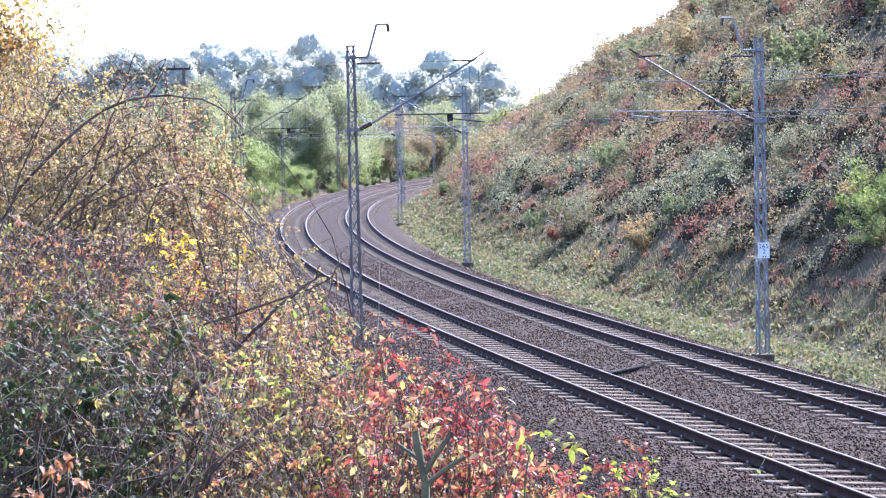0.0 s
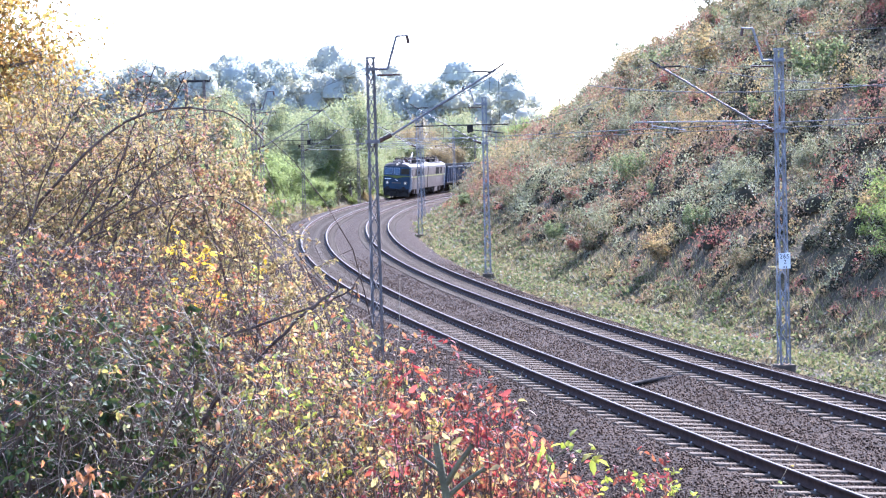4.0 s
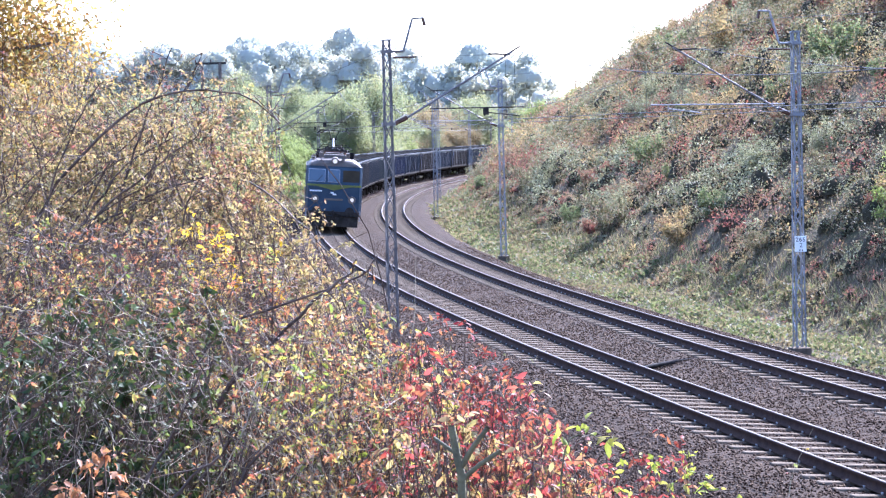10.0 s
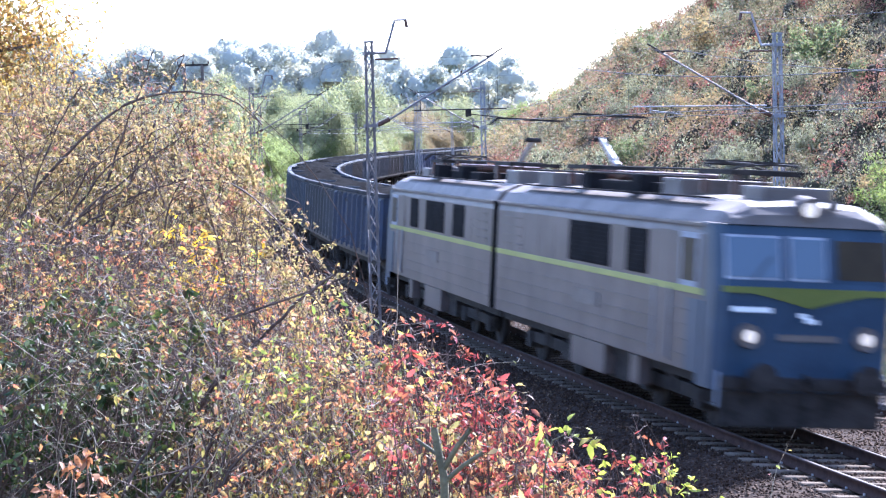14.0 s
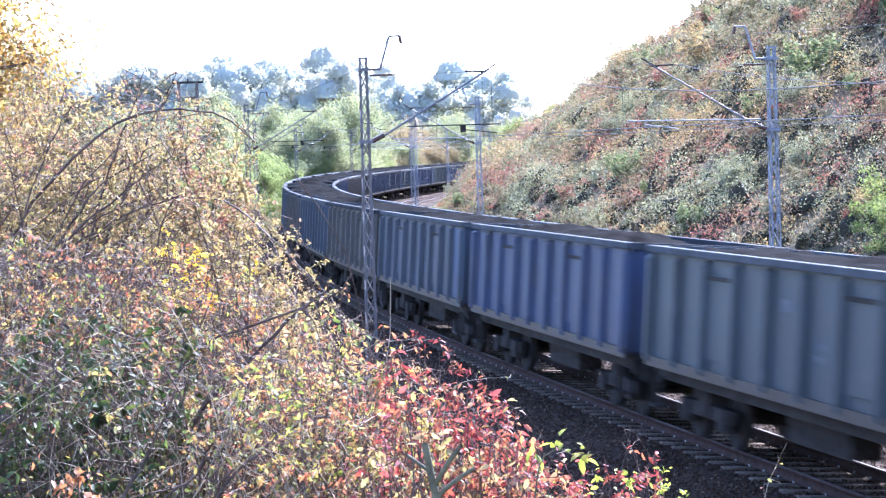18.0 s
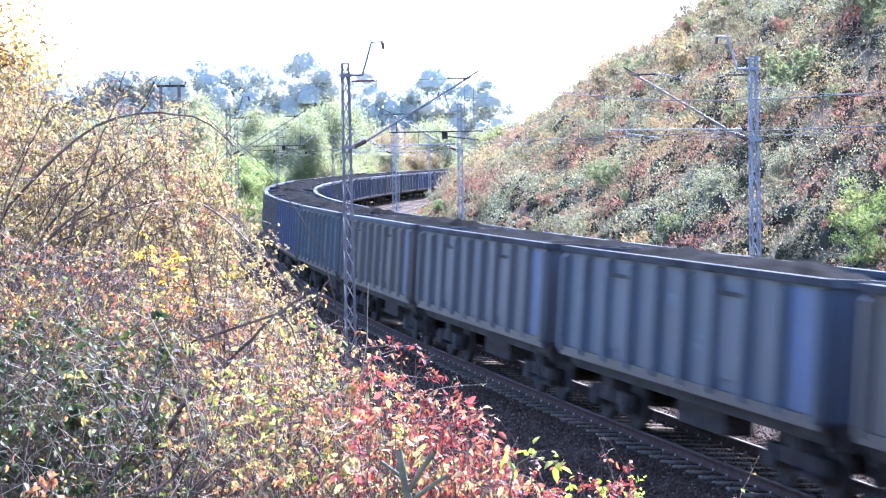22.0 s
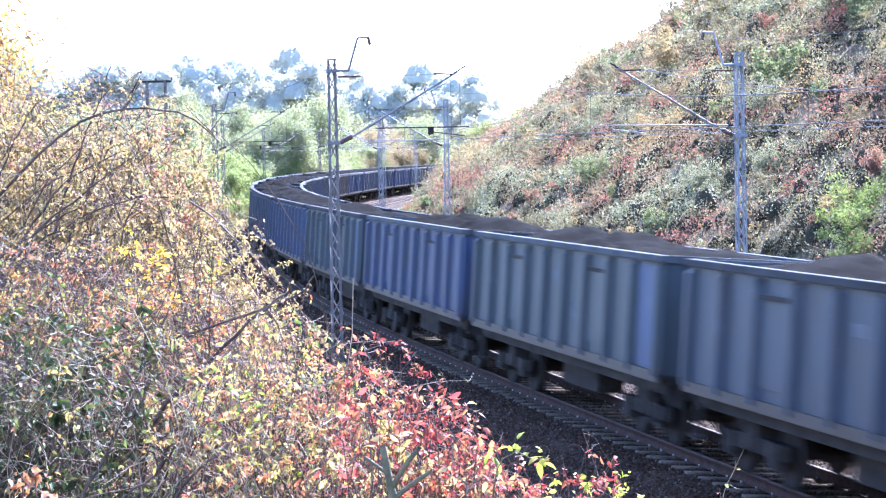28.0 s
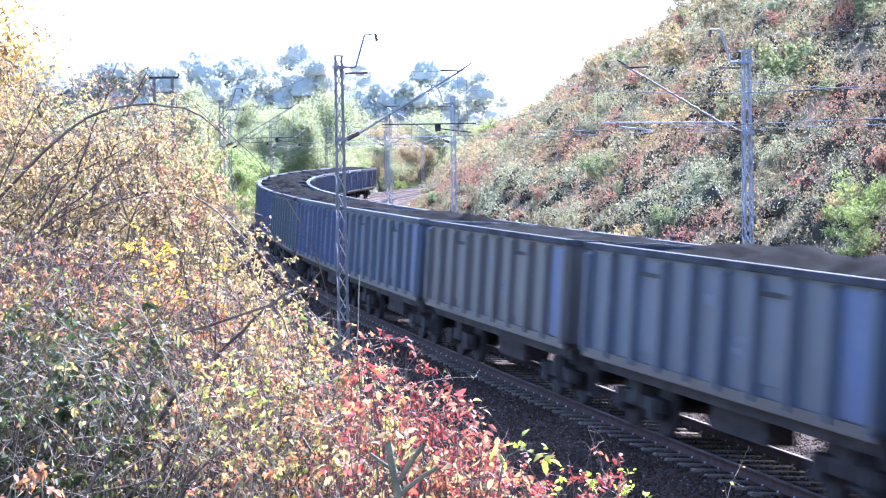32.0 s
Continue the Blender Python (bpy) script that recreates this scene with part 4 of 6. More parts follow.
def cab_front(t):
    """The cab's end with its windows, lights and buffers; x = 7.2 to 7.75."""
    bm = bmesh.new()
    prof = [(6.9, 0.80), (7.72, 0.80), (7.76, 2.42), (7.52, 3.42), (7.40, 3.43), (6.9, 3.43)]
    rows = []
    for y, k in ((-1.49, 0.0), (-1.36, 0.13), (-0.7, 0.16), (0, 0.17), (0.7, 0.16), (1.36, 0.13), (1.49, 0.0)):
        rows.append([bm.verts.new((x + (k if i in (1, 2, 3) else k * 0.6 if i == 4 else 0) - (0.12 if abs(y) > 1.4 and i in (1, 2, 3, 4) else 0) - 0.14, y, z))
                     for i, (x, z) in enumerate(prof)])
    for a, b in zip(rows, rows[1:]):
        for i in range(len(prof) - 1):
            bm.faces.new((a[i], a[i + 1], b[i + 1], b[i]))
    bm.faces.new(rows[0][::-1])
    bm.faces.new(rows[-1])
    bmesh.ops.recalc_face_normals(bm, faces=bm.faces)
    nose = part("cab_front", bm, LOCO_BLUE, t, "blue painted cab front")
    bm = bmesh.new()
    rows = []
    for x, k, dz in ((6.9, 1.0, 0.0), (7.25, 0.99, -0.03), (7.45, 0.97, -0.11), (7.56, 0.95, -0.25), (7.60, 0.93, -0.44)):
        rows.append([bm.verts.new((x - 0.06 * (abs(y) / 1.49) ** 4, y * k, 3.43 + max(0.0, (z - 3.43)) * (1 + dz / 0.44))) for y, z in
                     ((-1.49, 3.40), (-1.44, 3.44), (-1.30, 3.63), (-0.95, 3.80), (0, 3.88), (0.95, 3.80), (1.30, 3.63), (1.44, 3.44), (1.49, 3.40))])
    for a, b in zip(rows, rows[1:]):
        for i in range(8):
            bm.faces.new((a[i], a[i + 1], b[i + 1], b[i]))
    bmesh.ops.recalc_face_normals(bm, faces=bm.faces)
    part("cab_roof", bm, LOCO_ROOF, t, "pale grey rounded cab roof")

    def slab(name, y0, y1, z0, z1, lift, material, parent, frac=(7.79, 2.42, 7.55, 3.40)):
        """A thin panel lying on the raked upper front."""
        bm = bmesh.new()

        def on(y, z, d):
            k = (z - frac[1]) / (frac[3] - frac[1])
            x = frac[0] + (frac[2] - frac[0]) * k + 0.02 * (1 - abs(y) / 0.7) - 0.03 * max(0, abs(y) - 0.7)
            return (x + d, y, z)
        va = [bm.verts.new(on(y, z, d)) for d in (-0.03, lift) for y, z in ((y0, z0), (y1, z0), (y1, z1), (y0, z1))]
        for q in ((4, 5, 6, 7), (0, 1, 5, 4), (1, 2, 6, 5), (2, 3, 7, 6), (3, 0, 4, 7)):
            bm.faces.new([va[k] for k in q])
        bmesh.ops.recalc_face_normals(bm, faces=bm.faces)
        return part(name, bm, material, parent)
    for y0, y1 in ((-1.34, -0.50), (-0.30, 0.26), (0.46, 1.34)):
        slab("window_frame", y0 - 0.035, y1 + 0.035, 2.57, 3.27, 0.014, STENCIL if y0 < 0 else LOCO_BLUE, nose)
        slab("windscreen", y0, y1, 2.61, 3.23, 0.024, WINDSCREEN if y0 < 0 else BROWN_GLASS, nose)
        if y0 < -1:
            part("wiper", rods(((7.80, -0.95, 2.58), (7.70, -0.62, 2.95), 0.012), n=5), DARK_IRON, nose)
    # lime band under the windows, dipping in the middle
    bm = bmesh.new()
    ys = np.linspace(-1.44, 1.44, 25)
    lo, hi = [], []
    for y in ys:
        dip = 0.2 * max(0.0, 1 - abs(y)) ** 1.2
        x = 7.80 - 0.04 * (abs(y) > 1.3) + 0.008
        lo.append(bm.verts.new((x, y, 2.36 - dip * 1.1)))
        hi.append(bm.verts.new((x - 0.012, y, 2.46)))
    for i in range(24):
        bm.faces.new((lo[i], lo[i + 1], hi[i + 1], hi[i]))
    bmesh.ops.solidify(bm, geom=bm.faces[:], thickness=0.03)
    part("lime_band", bm, LOCO_LIME, nose)
    part("emblem", boxes((7.80, 7.812, -0.16, 0.0, 1.98, 2.06), (7.80, 7.812, -0.06, 0.14, 1.90, 1.98), soft=0.003), WHITE, nose)
    part("nameplate", boxes((7.80, 7.812, -0.5, 0.5, 1.62, 1.72)), LOCO_ROOF, nose)
    part("number_bars", boxes((7.78, 7.80, -1.28, -0.62, 2.06, 2.14)), WHITE, nose)
    for y in (-0.98, 0.98):
        h = part("headlight", rods(((7.70, y, 1.68), (7.86, y, 1.68), 0.21, 0.19), n=20), LOCO_ROOF, nose)
        part("lens", rods(((7.86, y, 1.68), (7.875, y, 1.68), 0.1), n=16), GLOW, h)
    h = part("top_headlight", rods(((7.28, 0, 3.72), (7.62, 0, 3.70), 0.21, 0.19), n=20), LOCO_ROOF, nose)
    part("lens", rods(((7.62, 0, 3.70), (7.635, 0, 3.70), 0.12), n=16), GLOW, h)
    part("horn", rods(((7.3, 0.42, 3.76), (7.62, 0.42, 3.78), 0.05, 0.09), n=10), LOCO_ROOF, nose)
    part("buffer_beam", boxes((7.3, 7.80, -1.4, 1.4, 0.82, 1.04), soft=0.03), DARK_IRON, t)
    buffers(t, 7.78, 1)
    part("coupling_hook", rods(((7.8, 0, 1.05), (8.05, 0, 1.0), 0.06), ((8.05, 0, 1.0), (8.0, 0, 0.6), 0.05)), DARK_IRON, t)
    part("plough", boxes((7.55, 7.70, -1.35, 1.35, 0.22, 0.85), soft=0.03), DARK_IRON, t)
    for y in (-1.2, 1.2):
        part("cab_step", boxes((7.0, 7.35, y - 0.12, y + 0.12, 0.5, 0.55), (7.0, 7.04, y - 0.1, y + 0.1, 0.5, 0.95), (7.31, 7.35, y - 0.1, y + 0.1, 0.5, 0.95)), DARK_IRON, t)
    for y in (-1.42, 1.42):
        part("handrail", rods(((7.66, y, 0.55), (7.70, y, 1.1), 0.03)), STENCIL, t)


def pantograph(t, x, raised):
    p = part("pantograph", boxes((x - 0.95, x + 0.95, -0.62, -0.54, 4.22, 4.30), (x - 0.95, x + 0.95, 0.54, 0.62, 4.22, 4.30), (x - 0.95, x - 0.87, -0.62, 0.62, 4.22, 4.30), (x + 0.87, x + 0.95, -0.62, 0.62, 4.22, 4.30)), DARK_IRON, t)
    for sx in (-0.8, 0.8):
        for y in (-0.55, 0.55):
            part("roof_insulator", rods(((x + sx, y, 3.88), (x + sx, y, 4.24), 0.075, 0.055), n=10), CERAMIC, p)
    top = 5.40 if raised else 4.48
    if raised:
        part("pantograph_arm", rods(((x + 0.75, 0, 4.3), (x - 0.55, 0, 4.86), 0.07, 0.05), n=8), STEEL_GREY, p, "pale grey lower arm")
        for y in (-0.3, 0.3):
            part("upper_arm", rods(((x - 0.55, y * 0.4, 4.86), (x, y, top - 0.06), 0.02), n=6), DARK_IRON, p)
        part("knee", rods(((x - 0.55, -0.2, 4.86), (x - 0.55, 0.2, 4.86), 0.055), n=8), DARK_IRON, p)
    else:
        for y in (-0.5, 0.5):
            for sx in (-1, 1):
                for r in (((x + sx * 0.35, y, 4.3), (x + sx * 1.25, y * 0.8, 4.40), 0.028), ((x + sx * 1.25, y * 0.8, 4.40), (x, y * 0.9, top - 0.06), 0.022)):
                    part("pantograph_arm", rods(r, n=6), DARK_IRON, p)
        part("cross_bar", rods(((x - 1.0, -0.42, 4.4), (x - 1.0, 0.42, 4.4), 0.02), n=6), DARK_IRON, p)
    for sx in (-0.17, 0.17):
        part("contact_strip", boxes((x + sx - 0.03, x + sx + 0.03, -0.78, 0.78, top - 0.06, top - 0.02)), DARK_IRON, p)
        for sy in (-1, 1):
            part("strip_horn", rods(((x + sx, sy * 0.78, top - 0.04), (x + sx, sy * 0.98, top - 0.22), 0.018), n=6), DARK_IRON, p)


# windows and grilles of each flank, along x
GRILLES = {-1: ((2.6, 3.9), (-1.4, 1.5)), 1: ((2.3, 3.5), (-1.6, 1.1), (-4.3, -2.8))}


def build_section(raised):
    """One half of the twin locomotive, cab at +x; 15.9 m."""
    t = thing("locomotive_section", "grey and blue electric freight locomotive half with a lime stripe", "locomotive", "halves of the twin locomotive")
    side = [(-1.48, 0.98), (-1.50, 3.22), (-1.44, 3.42), (1.44, 3.42), (1.50, 3.22), (1.48, 0.98)]
    part("body", prism(side, -7.68, 6.95), LOCO_GREY, t, "dusty grey body side")
    part("roof", prism([(-1.44, 3.425), (-1.30, 3.62), (-0.95, 3.79), (0, 3.87), (0.95, 3.79), (1.30, 3.62), (1.44, 3.425)], -7.66, 6.93), LOCO_ROOF, t, "pale grey rounded roof")
    part("gutter", boxes((-7.6, 6.9, -1.53, -1.47, 3.36, 3.41), (-7.6, 6.9, 1.47, 1.53, 3.36, 3.41)), LOCO_ROOF, t)
    part("underframe", boxes((-7.7, 7.4, -1.25, 1.25, 0.78, 0.98), (-2.2, 2.2, -1.2, 1.2, 0.35, 0.8)), DARK_IRON, t)
    for y in (-1.285, 1.285):
        part("battery_box", boxes((-1.2, 1.2, y - 0.135, y + 0.135, 0.40, 0.95), soft=0.02), LOCO_GREY, t)
    for sy in (-1, 1):
        y = sy * 1.49

        def pane(name, x0, x1, z0, z1, d, material, parent=t):
            return part(name, boxes((x0, x1, min(y, y + sy * d), max(y, y + sy * d), z0, z1), soft=0.004), material, parent)
        pane("lime_stripe", -7.66, 6.95, 2.25, 2.36, 0.018, LOCO_LIME)
        pane("blue_corner", 6.2, 6.95, 0.99, 2.17, 0.018, LOCO_BLUE)
        f = pane("cab_window_frame", 5.75, 6.7, 2.36, 3.24, 0.022, STENCIL)
        pane("cab_window", 5.84, 6.6, 2.45, 3.15, 0.03, BROWN_GLASS, f)
        d = pane("cab_door", 4.6, 5.3, 1.05, 3.25, 0.014, LOCO_GREY)
        for x in (4.5, 5.4):
            part("door_rail", rods(((x, y + sy * 0.06, 1.1), (x, y + sy * 0.06, 2.3), 0.016)), STEEL_GREY, d)
        for x0, x1 in GRILLES[sy]:
            g = pane("vent_grille", x0, x1, 2.42, 3.2, 0.02, LOUVRE)
            part("grille_slats", boxes(*[(x0 + 0.03, x1 - 0.03, min(y + sy * 0.02, y + sy * 0.034), max(y + sy * 0.02, y + sy * 0.034), 2.46 + 0.08 * i, 2.49 + 0.08 * i) for i in range(9)]), LOUVRE, g)
        g = pane("rear_vent", -7.0, -5.4, 2.42, 3.2, 0.012, LOCO_GREY)
        for i in range(4):
            part("vent_slats", boxes(*[(x0, x0 + 0.62, min(y + sy * 0.012, y + sy * 0.035), max(y + sy * 0.012, y + sy * 0.035), 2.5 + 0.19 * i, 2.535 + 0.19 * i) for x0 in (-6.95, -6.1)]), LOCO_ROOF, g)
        part("panel_seams", boxes(*[(x, x + 0.02, min(y, y + sy * 0.012), max(y, y + sy * 0.012), 2.4, 3.25) for x in (-5.2, -3.9, -2.6, 2.1, 4.3)]), LOCO_ROOF, t)
        part("side_ribs", boxes(*[(-7.5, 6.1, min(y, y + sy * 0.016), max(y, y + sy * 0.016), z, z + 0.025) for z in (1.2, 1.45, 1.7, 1.95)]), LOCO_GREY, t)
        pane("emblem_bars", -0.9, 0.9, 1.62, 1.9, 0.02, LOCO_ROOF)
        part("sand_box", boxes((3.0, 3.5, min(sy * 1.2, sy * 1.45), max(sy * 1.2, sy * 1.45), 0.45, 0.95), soft=0.02), LOCO_GREY, t)
    part("corridor_bellows", boxes((-7.93, -7.68, -0.6, 0.6, 1.2, 3.2), soft=0.04), LOUVRE, t)
    part("rear_edge", boxes((-7.72, -7.66, -1.5, 1.5, 0.98, 3.4)), LOUVRE, t)
    for i, (x0, x1, w, z1) in enumerate(((-2.1, 1.9, 0.75, 4.02), (2.4, 3.5, 0.85, 4.12), (-6.9, -5.6, 0.8, 4.12))):
        part("roof_box", boxes((x0, x1, -w, w, 3.74, z1), soft=0.05), LOCO_ROOF if i else LOUVRE, t)
    part("roof_visor", boxes((6.0, 7.05, -0.6, 0.6, 3.78, 4.05), soft=0.05), LOCO_ROOF, t)
    part("roof_walk", boxes((-6.5, 6.0, -1.25, -1.05, 3.80, 3.83), (-6.5, 6.0, 1.05, 1.25, 3.80, 3.83)), LOUVRE, t)
    part("roof_bus_bar", rods(((-7.4, 0.3, 4.3), (6.0, 0.3, 4.3), 0.02), ((-7.4, -0.9, 4.15), (5.0, -0.9, 4.15), 0.018)), DARK_IRON, t)
    for x in (-5, -2, 1, 3.2):
        part("bus_insulator", rods(((x, 0.3, 3.85), (x, 0.3, 4.3), 0.06, 0.045), n=8), CERAMIC, t)
    for x, y in ((1.2, -0.8), (-0.6, 0.75), (-2.6, -0.7), (2.1, 0.9), (-6.0, 0.0)):
        part("roof_device", boxes((x - 0.3, x + 0.3, y - 0.2, y + 0.2, 3.78, 4.16), soft=0.03), LOUVRE, t)
    for x in (0.2, 1.4, -1.4, -3.2):
        part("roof_coil", rods(((x, -0.55, 4.12), (x, 0.55, 4.12), 0.1), n=10), CERAMIC, t)
    pantograph(t, 4.7, False)
    pantograph(t, -4.2, raised)
    cab_front(t)
    bogie(t, 4.3, 3.05, 0.62)
    bogie(t, -4.3, 3.05, 0.62)
    return t


front_half = build_section(True)
rear_half = build_section(True)

BLUE, STEEL, TEAL, BROWN, NAVY, GREY = (0.027, 0.040, 0.09), (0.032, 0.043, 0.064), (0.034, 0.047, 0.056), (0.056, 0.046, 0.038), (0.017, 0.027, 0.06), (0.048, 0.048, 0.054)
# brighter blue of the panels at the wagons' front ends
END_BLUE = (0.022, 0.05, 0.125)
TONES = [NAVY, GREY, STEEL, TEAL, BLUE, STEEL, BROWN, STEEL, BROWN, STEEL, GREY, BROWN, TEAL, BLUE, BROWN, BROWN, NAVY, STEEL, TEAL, BLUE, TEAL, BLUE, NAVY, STEEL, BROWN, STEEL, BLUE, TEAL,
         BLUE, TEAL, BROWN, BLUE, STEEL, NAVY, BLUE, TEAL, BLUE, STEEL]
WORDS = {BLUE: "bright blue", STEEL: "steel blue", TEAL: "faded teal", BROWN: "grimy brown-grey", NAVY: "dark blue", GREY: "grey-blue"}
wagon = build_wagon()
loads = [coal_mesh(i) for i in range(6)]
wagons = []
for i, tone in enumerate(TONES):
    w = wagon if i == 0 else copy_thing(wagon, Matrix())
    w["label"] = WORDS[tone] + " high-sided open wagon heaped with black coal"
    for o in w.children_recursive:
        o.color = (*(END_BLUE if o.name.startswith("front_panel") and tone != BLUE else tone), 1)
        if o.name.startswith("sill"):
            o.color = (0.04, 0.027, 0.021, 1)
    wagons.append(w)
for i, w in enumerate(wagons):
    piece("coal_load", loads[(i * 2 + i // 3) % 3 + (3 if 17 <= i <= 23 or i in (2, 8) else 0)], w)["label"] = "heap of black coal"

# where the train's front stands, by the second
FRONT = [(0, 314.3), (3, 253.4), (6, 192.6), (9, 131.8), (12, 70.6), (13, 50.0), (14.3, 21.6), (17, -35.3), (21, -115.5), (25, -196.6), (28, -256.0), (32, -334.4)]


def glide(t):
    """Smooth reading of FRONT."""
    ts, ps = np.array(FRONT).T
    slope = np.gradient(ps, ts)
    i = int(np.clip(np.searchsorted(ts, t) - 1, 0, len(ts) - 2))
    d = ts[i + 1] - ts[i]
    u = (t - ts[i]) / d
    return ((2 * u ** 3 - 3 * u ** 2 + 1) * ps[i] + (u ** 3 - 2 * u ** 2 + u) * d * slope[i]
            + (3 * u ** 2 - 2 * u ** 3) * ps[i + 1] + (u ** 3 - u ** 2) * d * slope[i + 1])


def riding(s, pivots, back=False):
    """The pose of a vehicle whose middle is at s on track 1, its pivots on the line; it heads to lower s."""
    a, b = Vector(at(s - pivots, 0, 0.056)), Vector(at(s + pivots, 0, 0.056))
    x = (a - b).normalized()
    if back:
        x = -x
    h = float(np.interp(s, S, H_))
    up = (Vector((0, 0, 1)) + Vector((math.sin(h), -math.cos(h), 0)) * CANT).normalized()
    y = up.cross(x).normalized()
    m = Matrix((x, y, x.cross(y))).transposed().to_4x4()
    m.translation = (a + b) / 2
    return m


def motions():
    times = [i * 0.5 for i in range(65)]
    walk(front_half, [(t, riding(glide(t) + 8.2, 4.3)) for t in times])
    walk(rear_half, [(t, riding(glide(t) + 24.0, 4.3, True)) for t in times])
    for i, w in enumerate(wagons):
        walk(w, [(t, riding(glide(t) + 32.2 + 14.04 * i + 7.02, 4.5)) for t in times])
    # the wheels roll: one turn for each length of their rim; alike wheelsets of all wagons share one action
    ticks = [i / FPS for i in range(int(32 * FPS) + 1)]
    gone = [glide(0) - glide(t) for t in ticks]

    def axles(v):
        return [o for o in v.children if o.name.startswith("axle")]
    for v, way in ((front_half, 1), (rear_half, -1), (wagons[0], 1)):
        for o in axles(v):
            x, _, r = o.location
            walk(o, [(t, pose(x, 0, r, 0, way * math.degrees(g / r), 0)) for t, g in zip(ticks, gone)])
    for w in wagons[1:]:
        for o, like in zip(axles(w), axles(wagons[0])):
            o.rotation_mode = "QUATERNION"
            o.animation_data_create()
            o.animation_data.action = like.animation_data.action
            o.animation_data.action_slot = like.animation_data.action_slot

# ---- plants ----
def arc(rng, a, way, length, bendy, n=7, droop=0.0):
    """A crooked shoot from a."""
    p, d, pts = np.array(a, float), np.array(way, float), [np.array(a, float)]
    d /= np.linalg.norm(d)
    for _ in range(n - 1):
        d = d + rng.normal(0, bendy, 3) + (0, 0, -droop)
        d /= np.linalg.norm(d)
        p = p + d * length / (n - 1)
        pts.append(p)
    return np.array(pts)


def grow(rng, height, spread, stems, twigs, shoots, r0, droop=0.06, bendy=0.16):
    """Stems, twigs and shoots of a shrub from the origin; gives the tubes' paths and places for leaves."""
    paths, spots = [], []
    for _ in range(stems):
        a = rng.uniform(0, 6.283)
        out = spread / height * rng.uniform(0.1, 1.0)
        L = height * rng.uniform(0.7, 1.0)
        st = arc(rng, (rng.normal(0, 0.08 * spread), rng.normal(0, 0.08 * spread), -0.1), (math.cos(a) * out, math.sin(a) * out, 1), L, bendy * 0.7, 9, droop)
        paths.append((st, np.linspace(r0, r0 * 0.3, 9) * rng.uniform(0.7, 1.2)))
        for _ in range(twigs):
            k = rng.randint(2, 9)
            b = rng.uniform(0, 6.283)
            tw = arc(rng, st[k], (math.cos(b), math.sin(b), rng.uniform(-0.1, 1.1)), L * rng.uniform(0.12, 0.30), bendy, 6, droop)
            paths.append((tw, np.linspace(r0 * 0.4, r0 * 0.14, 6)))
            spots.append(tw[2:] + rng.normal(0, 0.02, tw[2:].shape) * height)
            for _ in range(shoots):
                j = rng.randint(1, 6)
                sh = arc(rng, tw[j], rng.normal(0, 1, 3) + (0, 0, 0.4), L * rng.uniform(0.05, 0.13), bendy, 4, droop)
                paths.append((sh, np.linspace(r0 * 0.18, r0 * 0.08, 4)))
                spots.append(sh[1:])
    return paths, np.concatenate(spots)


def shrub(name, label, seed, height, spread, stems, twigs, shoots, r0, leaves, size, leaf, wood, droop=0.06, bendy=0.16, jitter=0.03, m=None, category="shrub", group="", sides=4, curl=False):
    rng = np.random.RandomState(seed)
    paths, spots = grow(rng, height, spread, stems, twigs, shoots, r0, droop, bendy)
    t = thing(name, label, category, group, m=m)
    raw("stem", *tubes(paths, sides), wood, t)
    if leaves:
        p = spots[rng.randint(0, len(spots), leaves)] + rng.normal(0, jitter * height, (leaves, 3))
        raw("foliage", *(leaf_curl if curl else leaf_cloud)(p, size, rng), leaf, t)
    return t


def tree(name, label, seed, height, spread, leaves, size, leaf, m=None, group="", bole=0.25, r0=None):
    """Tapered trunk, limbs and a ragged crown."""
    rng = np.random.RandomState(seed)
    r0 = r0 or height * 0.018
    trunk = arc(rng, (0, 0, -0.3), (0, 0, 1), height * 0.92, 0.05, 9)
    paths, spots = [(trunk, np.linspace(r0, r0 * 0.2, 9))], []
    for _ in range(18):
        f = rng.uniform(bole, 0.95)
        p = trunk[int(f * 8)]
        a = rng.uniform(0, 6.283)
        L = spread * (1.15 - 0.75 * abs(f - 0.4)) * rng.uniform(0.55, 1.1)
        li = arc(rng, p, (math.cos(a), math.sin(a), rng.uniform(0.25, 0.9)), L, 0.16, 6)
        paths.append((li, np.linspace(r0 * 0.45, r0 * 0.12, 6)))
        for _ in range(4):
            b = arc(rng, li[rng.randint(2, 6)], rng.normal(0, 1, 3) + (0, 0, 0.3), L * 0.45, 0.2, 4)
            paths.append((b, np.linspace(r0 * 0.16, r0 * 0.05, 4)))
            spots += [b[1:], li[3:]]
    spots = np.concatenate(spots)
    t = thing(name, label, "tree", group, m=m)
    raw("trunk", *tubes(paths, 6), BARK, t)
    c = spots[rng.randint(0, len(spots), leaves)] + rng.normal(0, 0.055 * height, (leaves, 3))
    raw("crown", *leaf_cloud(c, size, rng), leaf, t)
    return t


def stand(x, y, turn=0.0, scale=1.0, sink=0.05):
    return pose(x, y, float(ground_z(np.array([x]), np.array([y]))[0]) - sink, 0, 0, turn) @ Matrix.Diagonal((scale, scale, scale, 1))


def z_of(x, y):
    return float(ground_z(np.array([x]), np.array([y]))[0])


def place_all(protos, spots_, rng, low=0.7, high=1.35, big=False):
    """Copies of the prototypes at plan places; the first use of each is itself."""
    used = set()
    for x, y, k in spots_:
        sc = rng.uniform(low, high) * (1.6 if big and z_of(x, y) > 7 else 1.0)
        ob = protos[k]
        m = stand(x, y, rng.uniform(0, 360))
        if k not in used:
            used.add(k)
        else:
            ob = copy_thing(ob, m)
        ob.matrix_basis = m
        ob.scale = (sc, sc, sc * rng.uniform(0.85, 1.15))


